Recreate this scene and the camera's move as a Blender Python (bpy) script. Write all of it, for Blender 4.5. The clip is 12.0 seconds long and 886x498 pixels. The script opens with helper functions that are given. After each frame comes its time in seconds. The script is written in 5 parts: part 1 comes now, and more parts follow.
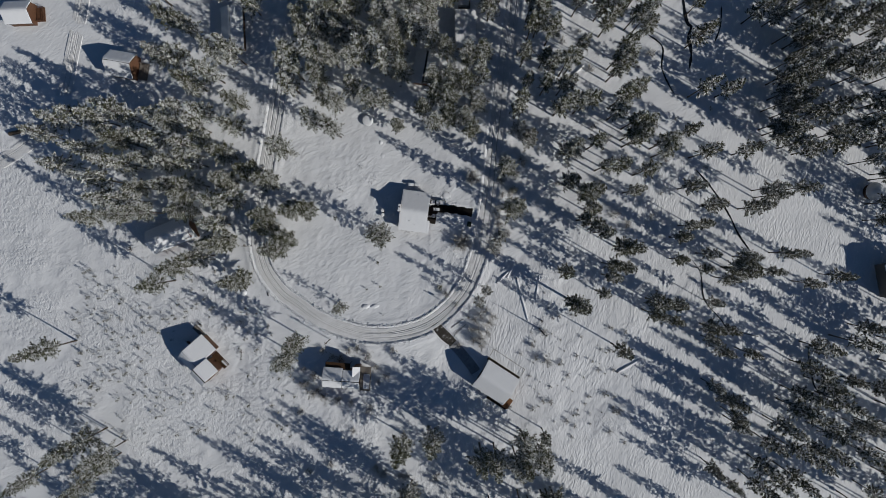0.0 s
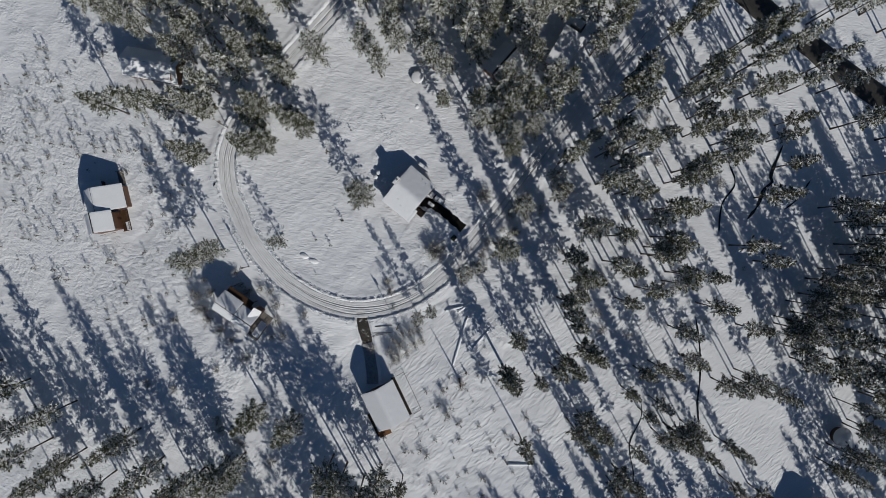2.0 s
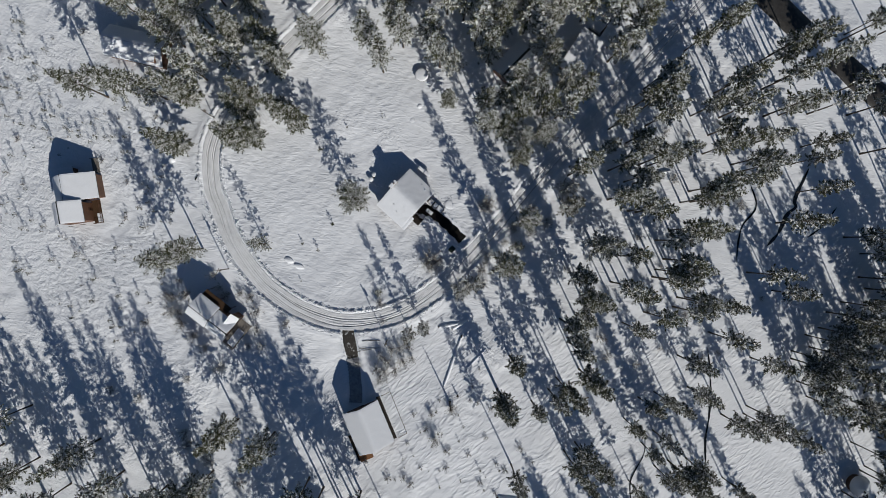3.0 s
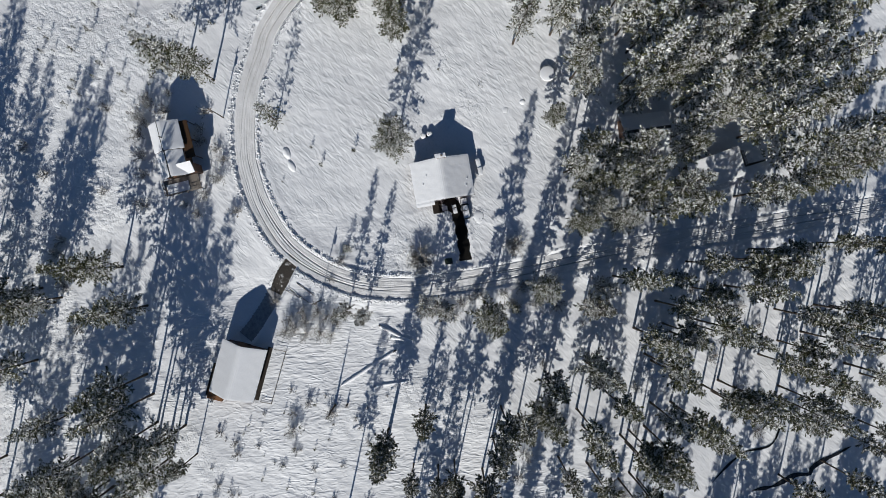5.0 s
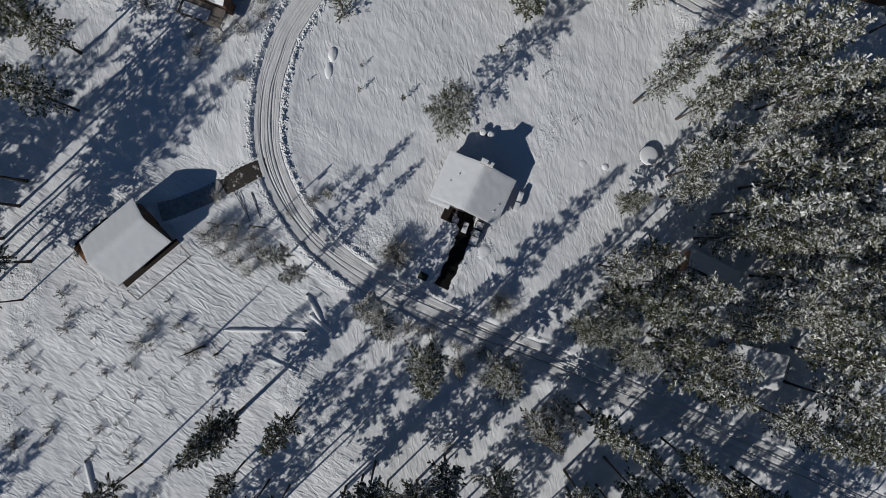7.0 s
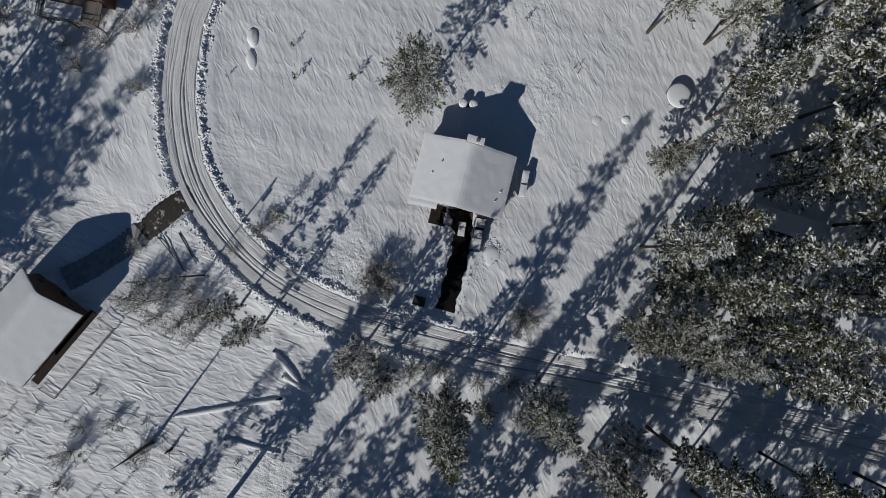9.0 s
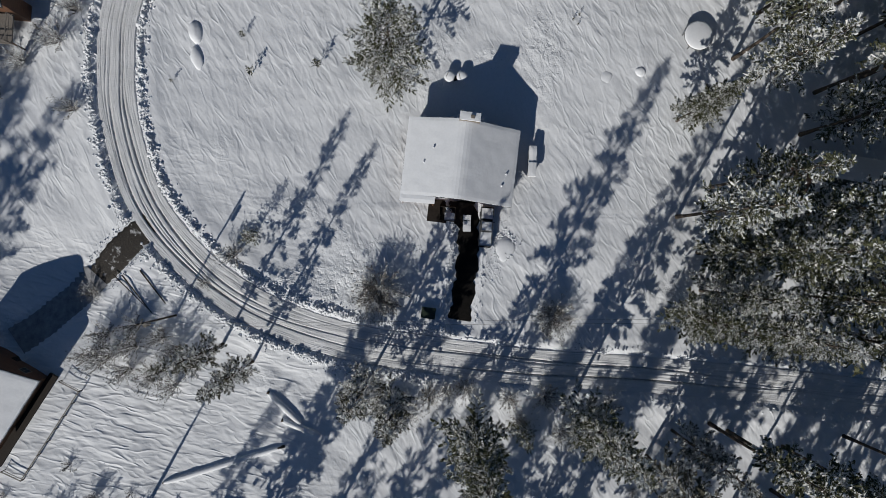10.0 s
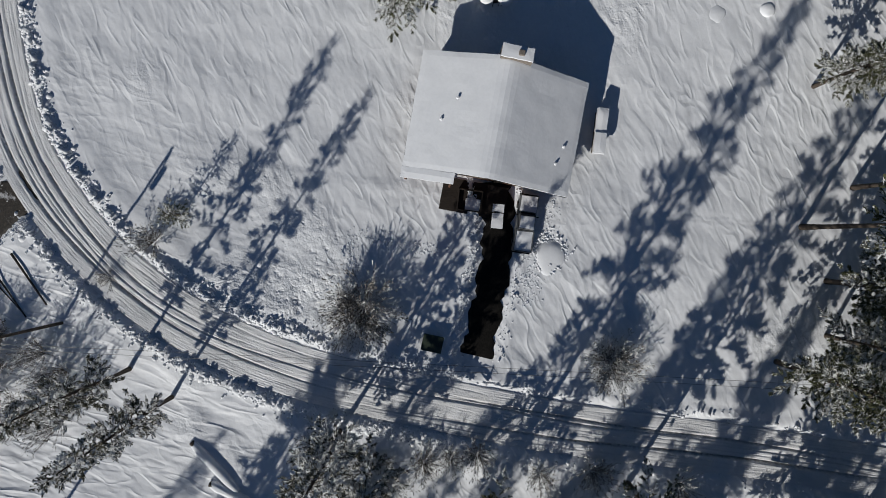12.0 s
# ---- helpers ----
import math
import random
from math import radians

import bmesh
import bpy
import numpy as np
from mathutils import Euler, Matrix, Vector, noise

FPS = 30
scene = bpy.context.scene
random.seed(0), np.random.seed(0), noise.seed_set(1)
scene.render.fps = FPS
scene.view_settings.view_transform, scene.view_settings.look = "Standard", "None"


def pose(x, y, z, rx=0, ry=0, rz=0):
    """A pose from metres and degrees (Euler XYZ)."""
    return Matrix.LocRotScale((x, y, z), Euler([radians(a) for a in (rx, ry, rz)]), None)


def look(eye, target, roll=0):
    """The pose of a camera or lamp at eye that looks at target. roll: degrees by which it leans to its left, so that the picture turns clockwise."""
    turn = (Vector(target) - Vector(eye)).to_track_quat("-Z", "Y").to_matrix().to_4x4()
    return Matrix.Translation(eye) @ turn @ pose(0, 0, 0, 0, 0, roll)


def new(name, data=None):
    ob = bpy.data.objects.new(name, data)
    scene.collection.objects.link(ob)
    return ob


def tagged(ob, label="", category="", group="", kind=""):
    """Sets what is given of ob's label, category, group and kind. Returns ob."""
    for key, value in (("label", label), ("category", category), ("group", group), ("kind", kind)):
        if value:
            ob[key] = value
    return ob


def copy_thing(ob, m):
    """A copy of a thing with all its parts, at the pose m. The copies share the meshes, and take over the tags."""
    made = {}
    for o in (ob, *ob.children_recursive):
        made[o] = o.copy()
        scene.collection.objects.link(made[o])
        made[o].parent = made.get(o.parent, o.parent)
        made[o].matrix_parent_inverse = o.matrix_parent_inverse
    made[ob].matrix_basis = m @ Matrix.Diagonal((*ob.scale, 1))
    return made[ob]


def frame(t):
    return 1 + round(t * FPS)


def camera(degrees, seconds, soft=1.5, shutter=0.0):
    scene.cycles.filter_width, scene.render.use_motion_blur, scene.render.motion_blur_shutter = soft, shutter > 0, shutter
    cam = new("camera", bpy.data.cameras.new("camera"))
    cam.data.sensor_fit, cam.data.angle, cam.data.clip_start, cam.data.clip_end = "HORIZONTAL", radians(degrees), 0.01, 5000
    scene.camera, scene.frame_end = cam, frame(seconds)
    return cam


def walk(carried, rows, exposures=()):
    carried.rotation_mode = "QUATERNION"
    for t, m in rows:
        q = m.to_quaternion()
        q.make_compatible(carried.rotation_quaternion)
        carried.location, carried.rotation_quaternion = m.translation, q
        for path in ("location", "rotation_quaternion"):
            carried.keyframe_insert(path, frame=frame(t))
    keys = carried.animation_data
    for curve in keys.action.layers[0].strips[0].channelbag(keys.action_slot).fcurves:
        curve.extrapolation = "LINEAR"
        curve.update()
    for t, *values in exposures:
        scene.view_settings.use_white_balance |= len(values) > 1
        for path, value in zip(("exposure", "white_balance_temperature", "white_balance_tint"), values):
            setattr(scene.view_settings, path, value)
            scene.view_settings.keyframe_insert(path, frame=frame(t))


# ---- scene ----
# The camera hangs under a drone that sinks towards the clearing and turns about its own axis.
cam = camera(84.0, 12.0, soft=0.3)
PATH = [
    (0, 1.21, 0.42, 190.63, -1.39, 1.48, -0.03),
    (0.5, 1.16, 0.83, 185.40, -1.16, 0.94, 15.35),
    (1, 1.08, 1.12, 180.27, -1.13, 0.35, 27.34),
    (1.5, 1.05, 1.34, 174.81, -0.98, -0.44, 30.07),
    (2, 0.81, 1.65, 169.16, -1.21, -1.04, 31.65),
    (2.5, 0.24, 2.25, 163.16, -0.86, -1.28, 32.54),
    (2.7, 0.04, 2.49, 160.64, -0.45, -1.45, 32.94),
    (4.3, 2.14, 4.18, 139.05, -0.72, -0.35, 52.47),
    (4.5, 2.03, 4.27, 136.66, -0.64, -0.33, 56.15),
    (5, 1.60, 4.45, 130.73, -0.47, -0.38, 72.16),
    (5.5, 1.25, 4.42, 124.80, -0.37, -0.74, 85.36),
    (6, 1.24, 4.28, 119.09, -0.21, -1.14, 94.55),
    (6.5, 1.27, 4.04, 112.77, -0.13, -1.73, 102.57),
    (6.7, 1.20, 3.97, 110.30, -0.05, -1.95, 105.60),
    (8.3, -0.38, 4.69, 90.30, 0.65, -2.70, 107.17),
    (8.5, -0.54, 4.85, 87.89, 0.59, -2.56, 105.95),
    (9, -0.96, 5.29, 82.06, 0.89, -2.29, 96.20),
    (9.5, -1.40, 5.35, 76.23, 0.86, -2.04, 92.68),
    (10, -1.88, 5.27, 70.36, 0.64, -1.95, 88.78),
    (10.5, -2.24, 5.03, 64.30, 0.24, -1.77, 88.94),
    (11, -2.72, 4.88, 59.18, -0.22, -1.83, 89.15),
    (11.5, -3.26, 4.64, 53.42, -0.62, -1.77, 89.36),
    (12, -3.72, 4.32, 48.02, -1.21, -1.99, 92.62),
]
walk(cam, [(t, pose(x, y, z, rx, ry, rz)) for t, x, y, z, rx, ry, rz in PATH],
     [(0.0, -0.60), (1.0, -0.59), (2.5, -0.32), (4.5, -0.05), (5.0, -0.02), (5.5, -0.16), (6.2, -0.41), (8.5, -0.67), (9.5, -0.50), (10.5, -0.39), (12.0, -0.44)])

# ---- light: a low winter sun in a clear sky ----
SUN_AZ, SUN_EL = (0.868, -0.497), 25.0
world = bpy.data.worlds.new("winter_sky")
scene.world = world
world.use_nodes = True
wn = world.node_tree.nodes
sky = wn.new("ShaderNodeTexSky")
sky.sky_type = "NISHITA"
sky.sun_disc = False
sky.sun_elevation = radians(SUN_EL)
sky.sun_rotation = math.atan2(SUN_AZ[0], SUN_AZ[1])
sky.altitude, sky.air_density, sky.dust_density, sky.ozone_density = 1400, 0.85, 0.2, 2.5
wn["Background"].inputs["Strength"].default_value = 0.054
tint = wn.new("ShaderNodeHueSaturation")
tint.inputs["Saturation"].default_value = 1.14
world.node_tree.links.new(sky.outputs["Color"], tint.inputs["Color"])
world.node_tree.links.new(tint.outputs["Color"], wn["Background"].inputs["Color"])
sun = new("sun", bpy.data.lights.new("sun", "SUN"))
sun.data.energy, sun.data.angle, sun.data.color = 5.0, radians(0.53), (0.985, 0.965, 0.915)
_e = radians(SUN_EL)
sun.matrix_world = look((SUN_AZ[0] * math.cos(_e) * 100, SUN_AZ[1] * math.cos(_e) * 100, math.sin(_e) * 100), (0, 0, 0))

# ---- materials ----
def nodes_of(name):
    m = bpy.data.materials.new(name)
    m.use_nodes = True
    t = m.node_tree
    return m, t, t.nodes["Principled BSDF"]


def tex_noise(t, scale, detail=4.0, rough=0.55, stretch=None, turn=0.0):
    co = t.nodes.new("ShaderNodeTexCoord")
    n = t.nodes.new("ShaderNodeTexNoise")
    n.inputs["Scale"].default_value, n.inputs["Detail"].default_value, n.inputs["Roughness"].default_value = scale, detail, rough
    src = co.outputs["Object"]
    if turn:
        mp = t.nodes.new("ShaderNodeMapping")
        mp.inputs["Rotation"].default_value[2] = radians(turn)
        t.links.new(src, mp.inputs["Vector"])
        src = mp.outputs["Vector"]
    if stretch:
        mp = t.nodes.new("ShaderNodeMapping")
        mp.inputs["Scale"].default_value = stretch
        t.links.new(src, mp.inputs["Vector"])
        src = mp.outputs["Vector"]
    t.links.new(src, n.inputs["Vector"])
    return n.outputs["Fac"]


def ramp(t, src, stops):
    r = t.nodes.new("ShaderNodeValToRGB")
    e = r.color_ramp.elements
    while len(e) < len(stops):
        e.new(0.5)
    for k, (p, c) in zip(e, stops):
        k.position, k.color = p, (*c, 1) if len(c) == 3 else c
    t.links.new(src, r.inputs["Fac"])
    return r.outputs["Color"]


def mix(t, fac, a, b, kind="MIX"):
    m = t.nodes.new("ShaderNodeMix")
    m.data_type, m.blend_type = "RGBA", kind
    for slot, v in ((0, fac), (6, a), (7, b)):
        if isinstance(v, bpy.types.NodeSocket):
            t.links.new(v, m.inputs[slot])
        else:
            m.inputs[slot].default_value = v if slot == 0 else (*v, 1)
    return m.outputs[2]


def math_node(t, op, a, b=0.0):
    m = t.nodes.new("ShaderNodeMath")
    m.operation = op
    for slot, v in ((0, a), (1, b)):
        if isinstance(v, bpy.types.NodeSocket):
            t.links.new(v, m.inputs[slot])
        else:
            m.inputs[slot].default_value = v
    return m.outputs[0]


def bump(t, bsdf, heights, strength=0.5):
    """heights: (socket, metres) pairs, added up."""
    total = None
    for h, amount in heights:
        s = math_node(t, "MULTIPLY", h, amount)
        total = s if total is None else math_node(t, "ADD", total, s)
    b = t.nodes.new("ShaderNodeBump")
    b.inputs["Strength"].default_value, b.inputs["Distance"].default_value = strength, 1.0
    t.links.new(total, b.inputs["Height"])
    t.links.new(b.outputs["Normal"], bsdf.inputs["Normal"])


def ripples(t, turn):
    """Wind ripples: short sinuous crests, a step over a metre apart, that run along one direction."""
    co = t.nodes.new("ShaderNodeTexCoord")
    fields = []
    for along, across, twist, seed in ((0.30, 0.78, 0.45, 0.0), (0.40, 1.0, 0.35, 31.0)):
        mp = t.nodes.new("ShaderNodeMapping")
        mp.inputs["Rotation"].default_value[2] = radians(turn)
        mp.inputs["Location"].default_value[2] = seed
        t.links.new(co.outputs["Object"], mp.inputs["Vector"])
        sc = t.nodes.new("ShaderNodeMapping")
        sc.inputs["Scale"].default_value = (along, across, 1.0)
        t.links.new(mp.outputs["Vector"], sc.inputs["Vector"])
        n = t.nodes.new("ShaderNodeTexNoise")
        n.inputs["Scale"].default_value, n.inputs["Detail"].default_value, n.inputs["Distortion"].default_value = 1.0, 1.2, twist
        t.links.new(sc.outputs["Vector"], n.inputs["Vector"])
        fields.append(n.outputs["Fac"])
    crest = math_node(t, "SUBTRACT", 1.0, math_node(t, "MULTIPLY", math_node(t, "ABSOLUTE", math_node(t, "SUBTRACT", fields[0], 0.5)), 7.0))
    crest = math_node(t, "MAXIMUM", crest, 0.0)
    return math_node(t, "ADD", math_node(t, "MULTIPLY", crest, 0.55), math_node(t, "MULTIPLY", fields[1], 1.5))


def snow_material(name, tone=(0.80, 0.81, 0.83), ripple=0.0, grain=0.05, lumps=0.0):
    """Snow: two fields of wind ripples that take turns, trodden lumps and a fine grain."""
    m, t, p = nodes_of(name)
    broad = tex_noise(t, 0.05, 3)
    fine = tex_noise(t, 2.6, 5, 0.6)
    c = ramp(t, broad, [(0.3, tuple(v * 0.94 for v in tone)), (0.7, tone)])
    c = mix(t, 0.22, c, ramp(t, fine, [(0.3, tuple(v * 0.8 for v in tone)), (0.62, tone)]))
    t.links.new(c, p.inputs["Base Color"])
    p.inputs["Roughness"].default_value = 0.75
    p.inputs["Specular IOR Level"].default_value = 0.2
    hs = [(fine, grain)]
    if ripple:
        at = t.nodes.new("ShaderNodeTexCoord")
        xyz = t.nodes.new("ShaderNodeSeparateXYZ")
        t.links.new(at.outputs["Object"], xyz.inputs[0])
        where = math_node(t, "ADD", tex_noise(t, 0.018, 2), math_node(t, "MULTIPLY", math_node(t, "SUBTRACT", xyz.outputs[0], xyz.outputs[1]), 0.004))
        where = ramp(t, where, [(0.60, (0, 0, 0)), (0.72, (1, 1, 1))])
        both = mix(t, where, math_node(t, "MULTIPLY", ripples(t, -28), 0.62), ripples(t, -74))
        patch = ramp(t, tex_noise(t, 0.07, 2), [(0.34, (0.35, 0.35, 0.35)), (0.60, (1, 1, 1))])
        slope = math_node(t, "SUBTRACT", -95.0, math_node(t, "ADD", xyz.outputs[0], xyz.outputs[1]))
        slope = math_node(t, "MINIMUM", math_node(t, "MULTIPLY", math_node(t, "MAXIMUM", slope, 0.0), 0.012), 0.17)
        trod = ramp(t, math_node(t, "ADD", tex_noise(t, 0.035, 3, 0.6), slope), [(0.54, (0, 0, 0)), (0.68, (1, 1, 1))])
        calm = math_node(t, "SUBTRACT", 1.0, math_node(t, "MULTIPLY", trod, 0.65))
        hs.append((math_node(t, "MULTIPLY", math_node(t, "MULTIPLY", both, patch), calm), ripple))
        hs.append((math_node(t, "MULTIPLY", tex_noise(t, 0.62, 4, 0.62), trod), lumps))
        pits = ramp(t, tex_noise(t, 1.25, 2, 0.5), [(0.28, (0, 0, 0)), (0.42, (1, 1, 1))])
        hs.append((math_node(t, "MULTIPLY", pits, trod), lumps * 0.16))
    bump(t, p, hs, 1.0)
    return m


SNOW = snow_material("snow", ripple=0.140, grain=0.016, lumps=0.52)
ROOF_SNOW = snow_material("roof_snow", (0.82, 0.83, 0.85), grain=0.008)
SNOW_LUMPS = snow_material("broken_snow", (0.76, 0.77, 0.79), grain=0.05)


def plain(name, dark, light, scale=3.0, rough=0.7, relief=0.01, stretch=None, metal=0.0, gloss=0.5):
    m, t, p = nodes_of(name)
    a = tex_noise(t, scale, 5, 0.6, stretch)
    b = tex_noise(t, scale * 0.17, 3, 0.5)
    c = ramp(t, a, [(0.3, dark), (0.7, light)])
    c = mix(t, math_node(t, "MULTIPLY", b, 0.5), c, dark)
    t.links.new(c, p.inputs["Base Color"])
    p.inputs["Roughness"].default_value, p.inputs["Metallic"].default_value = rough, metal
    p.inputs["Specular IOR Level"].default_value = gloss
    bump(t, p, [(a, relief)], 0.6)
    return m


ROAD_SNOW, _t, _p = nodes_of("driven_snow")
_worn = _t.nodes.new("ShaderNodeAttribute")
_worn.attribute_name = "rut"
_crumb = tex_noise(_t, 3.2, 6, 0.7)
_c = ramp(_t, tex_noise(_t, 0.35, 4, 0.6), [(0.3, (0.66, 0.66, 0.66)), (0.7, (0.79, 0.79, 0.80))])
_grime = math_node(_t, "MULTIPLY", math_node(_t, "MULTIPLY", _worn.outputs["Fac"], 5.0), ramp(_t, _crumb, [(0.34, (1, 1, 1)), (0.62, (0.15, 0.15, 0.15))]))
_t.links.new(mix(_t, math_node(_t, "MINIMUM", _grime, 0.9), _c, (0.23, 0.22, 0.205)), _p.inputs["Base Color"])
_p.inputs["Roughness"].default_value, _p.inputs["Specular IOR Level"].default_value = 0.6, 0.3
bump(_t, _p, [(_crumb, 0.07), (tex_noise(_t, 9.0, 3, 0.6), 0.02)], 0.9)
WET_SOIL = plain("wet_bare_gravel", (0.006, 0.0055, 0.005), (0.020, 0.018, 0.016), 6, 0.6, 0.03, gloss=0.08)
THAWED, _t, _p = nodes_of("thawed_gravel")
_c = ramp(_t, tex_noise(_t, 5.0, 5, 0.65), [(0.35, (0.010, 0.008, 0.006)), (0.7, (0.046, 0.036, 0.027))])
_t.links.new(mix(_t, ramp(_t, tex_noise(_t, 0.9, 5, 0.7), [(0.58, (0, 0, 0)), (0.68, (0.75, 0.75, 0.75))]), _c, (0.62, 0.62, 0.63)), _p.inputs["Base Color"])
_p.inputs["Roughness"].default_value = 0.75
bump(_t, _p, [(tex_noise(_t, 4.0, 5, 0.6), 0.06)], 0.8)
SLUSH = plain("trampled_slush", (0.20, 0.20, 0.21), (0.46, 0.46, 0.47), 1.3, 0.6, 0.05, gloss=0.2)
ASPHALT = plain("wet_asphalt", (0.022, 0.020, 0.018), (0.05, 0.046, 0.042), 1.2, 0.6, 0.01)
WATER = plain("dark_open_water", (0.008, 0.010, 0.012), (0.02, 0.022, 0.024), 0.8, 0.25, 0.005)
BARK = plain("pine_bark", (0.035, 0.026, 0.02), (0.10, 0.075, 0.055), 5, 0.9, 0.03, (1, 1, 0.25))
TWIG = plain("bare_twig_bark", (0.09, 0.07, 0.055), (0.20, 0.165, 0.13), 6, 0.9, 0.01)
SIDING = plain("brown_stained_log", (0.07, 0.032, 0.018), (0.17, 0.08, 0.04), 4, 0.6, 0.01, (0.3, 0.3, 4))
DARK_WOOD = plain("dark_deck_wood", (0.018, 0.014, 0.012), (0.05, 0.04, 0.033), 6, 0.7, 0.01, (6, 0.6, 1), gloss=0.15)
BROWN_ROOF = plain("bare_brown_roof", (0.045, 0.025, 0.013), (0.10, 0.055, 0.03), 4, 0.7, 0.01, (0.4, 4, 1), gloss=0.2)
GREY_WOOD = plain("weathered_wood", (0.12, 0.105, 0.09), (0.27, 0.24, 0.21), 6, 0.8, 0.01, (0.6, 6, 1))
BROWN_DECK = plain("bare_brown_deck", (0.13, 0.058, 0.026), (0.30, 0.15, 0.07), 5, 0.6, 0.01, (6, 0.5, 1), gloss=0.2)
ROOF_METAL = plain("dark_roof_metal", (0.03, 0.035, 0.035), (0.07, 0.075, 0.075), 2, 0.4, 0.0, None, 0.6)
STONE = plain("chimney_stone", (0.12, 0.10, 0.085), (0.30, 0.26, 0.22), 5, 0.85, 0.03)
BLACK_METAL = plain("black_metal", (0.01, 0.01, 0.01), (0.03, 0.03, 0.03), 8, 0.45, 0.0, None, 0.7)
GLASS_DARK, _t, _p = nodes_of("window_glass")
_p.inputs["Base Color"].default_value = (0.02, 0.025, 0.03, 1)
_p.inputs["Roughness"].default_value = 0.05
PAINT_GREY = plain("grey_vehicle_paint", (0.10, 0.105, 0.11), (0.14, 0.145, 0.15), 1, 0.3, 0.0)


def foliage(name, deep, fresh, frost):
    """Needle sprays, each with its own shade; a share of them carries snow."""
    m, t, p = nodes_of(name)
    g = t.nodes.new("ShaderNodeNewGeometry")
    o = t.nodes.new("ShaderNodeObjectInfo")
    own = ramp(t, g.outputs["Random Per Island"], [(0.0, deep), (1.0, fresh)])
    n = tex_noise(t, 0.55, 2)
    rest = math_node(t, "FRACT", math_node(t, "MULTIPLY", g.outputs["Random Per Island"], 17.31))
    share = math_node(t, "ADD", math_node(t, "MULTIPLY", math_node(t, "SUBTRACT", n, 0.26), 1.85), math_node(t, "MULTIPLY", o.outputs["Random"], 0.16))
    white = math_node(t, "LESS_THAN", rest, math_node(t, "MULTIPLY", math_node(t, "SUBTRACT", share, 0.25), frost))
    c = mix(t, math_node(t, "MULTIPLY", white, 0.85), own, (0.76, 0.76, 0.75))
    t.links.new(c, p.inputs["Base Color"])
    p.inputs["Roughness"].default_value = 0.8
    p.inputs["Specular IOR Level"].default_value = 0.15
    return m


NEEDLES = foliage("frosted_pine_needles", (0.040, 0.045, 0.024), (0.125, 0.126, 0.072), 1.5)
NEEDLES_RIMED = foliage("rimed_pine_needles", (0.05, 0.05, 0.036), (0.14, 0.132, 0.10), 1.9)
NEEDLES_DARK = foliage("dark_pine_needles", (0.035, 0.038, 0.024), (0.10, 0.10, 0.066), 1.05)
FROST_TWIGS = foliage("frosted_twigs", (0.13, 0.118, 0.105), (0.27, 0.25, 0.23), 2.2)

# ---- building helpers ----
def mesh_object(name, verts, faces, material, parent=None, smooth=False, label=""):
    me = bpy.data.meshes.new(name)
    me.from_pydata([tuple(v) for v in verts], [], [tuple(f) for f in faces])
    for mt in material if isinstance(material, (list, tuple)) else [material]:
        me.materials.append(mt)
    if smooth:
        me.polygons.foreach_set("use_smooth", [True] * len(me.polygons))
    me.update()
    ob = new(name, me)
    ob.parent = parent
    if label:
        ob["label"] = label
    return ob


def part(name, bm, material, parent, label="", smooth=False):
    """Links a bmesh as one mesh object under a thing or under a part."""
    me = bpy.data.meshes.new(name)
    bm.normal_update()
    bm.to_mesh(me)
    bm.free()
    me.materials.append(material)
    if smooth:
        me.polygons.foreach_set("use_smooth", [True] * len(me.polygons))
    ob = new(name, me)
    ob.parent = parent
    if label:
        ob["label"] = label
    return ob


def box(sx, sy, sz, x=0.0, y=0.0, z=0.0, turn=0.0, edge=0.0, bm=None, m=None):
    """A bevelled box whose foot stands at z."""
    own = bm if bm is not None else bmesh.new()
    mat = pose(x, y, z + sz / 2, 0, 0, turn) if m is None else m
    r = bmesh.ops.create_cube(own, size=1.0, matrix=mat @ Matrix.Diagonal((sx, sy, sz, 1)))
    if edge:
        es = {e for v in r["verts"] for e in v.link_edges}
        bmesh.ops.bevel(own, geom=list(es), offset=edge, segments=2, affect="EDGES", profile=0.6)
    return own


def rod(a, b, r0, r1=None, sides=7, bm=None):
    """A tapered round bar from a to b."""
    own = bm if bm is not None else bmesh.new()
    a, b = Vector(a), Vector(b)
    d = b - a
    m = Matrix.Translation((a + b) / 2) @ d.to_track_quat("Z", "Y").to_matrix().to_4x4()
    bmesh.ops.create_cone(own, cap_ends=True, segments=sides, radius1=r0, radius2=r0 if r1 is None else r1, depth=d.length, matrix=m)
    return own


def thing(name, x, y, z, turn, label, category, group=""):
    ob = new(name)
    ob.empty_display_size = 0.3
    ob.matrix_world = pose(x, y, z, 0, 0, turn)
    return tagged(ob, label, category, group)


# ---- ground ----
def catmull(points, step=1.0):
    pts = [Vector(p) for p in points]
    pts = [pts[0] * 2 - pts[1]] + pts + [pts[-1] * 2 - pts[-2]]
    out = []
    for i in range(1, len(pts) - 2):
        p0, p1, p2, p3 = pts[i - 1 : i + 3]
        n = max(2, int((p2 - p1).length / step))
        for k in range(n):
            u = k / n
            out.append(0.5 * (2 * p1 + (p2 - p0) * u + (2 * p0 - 5 * p1 + 4 * p2 - p3) * u * u + (3 * p1 - p0 - 3 * p2 + p3) * u**3))
    out.append(pts[-2])
    return np.array([(p.x, p.y) for p in out])


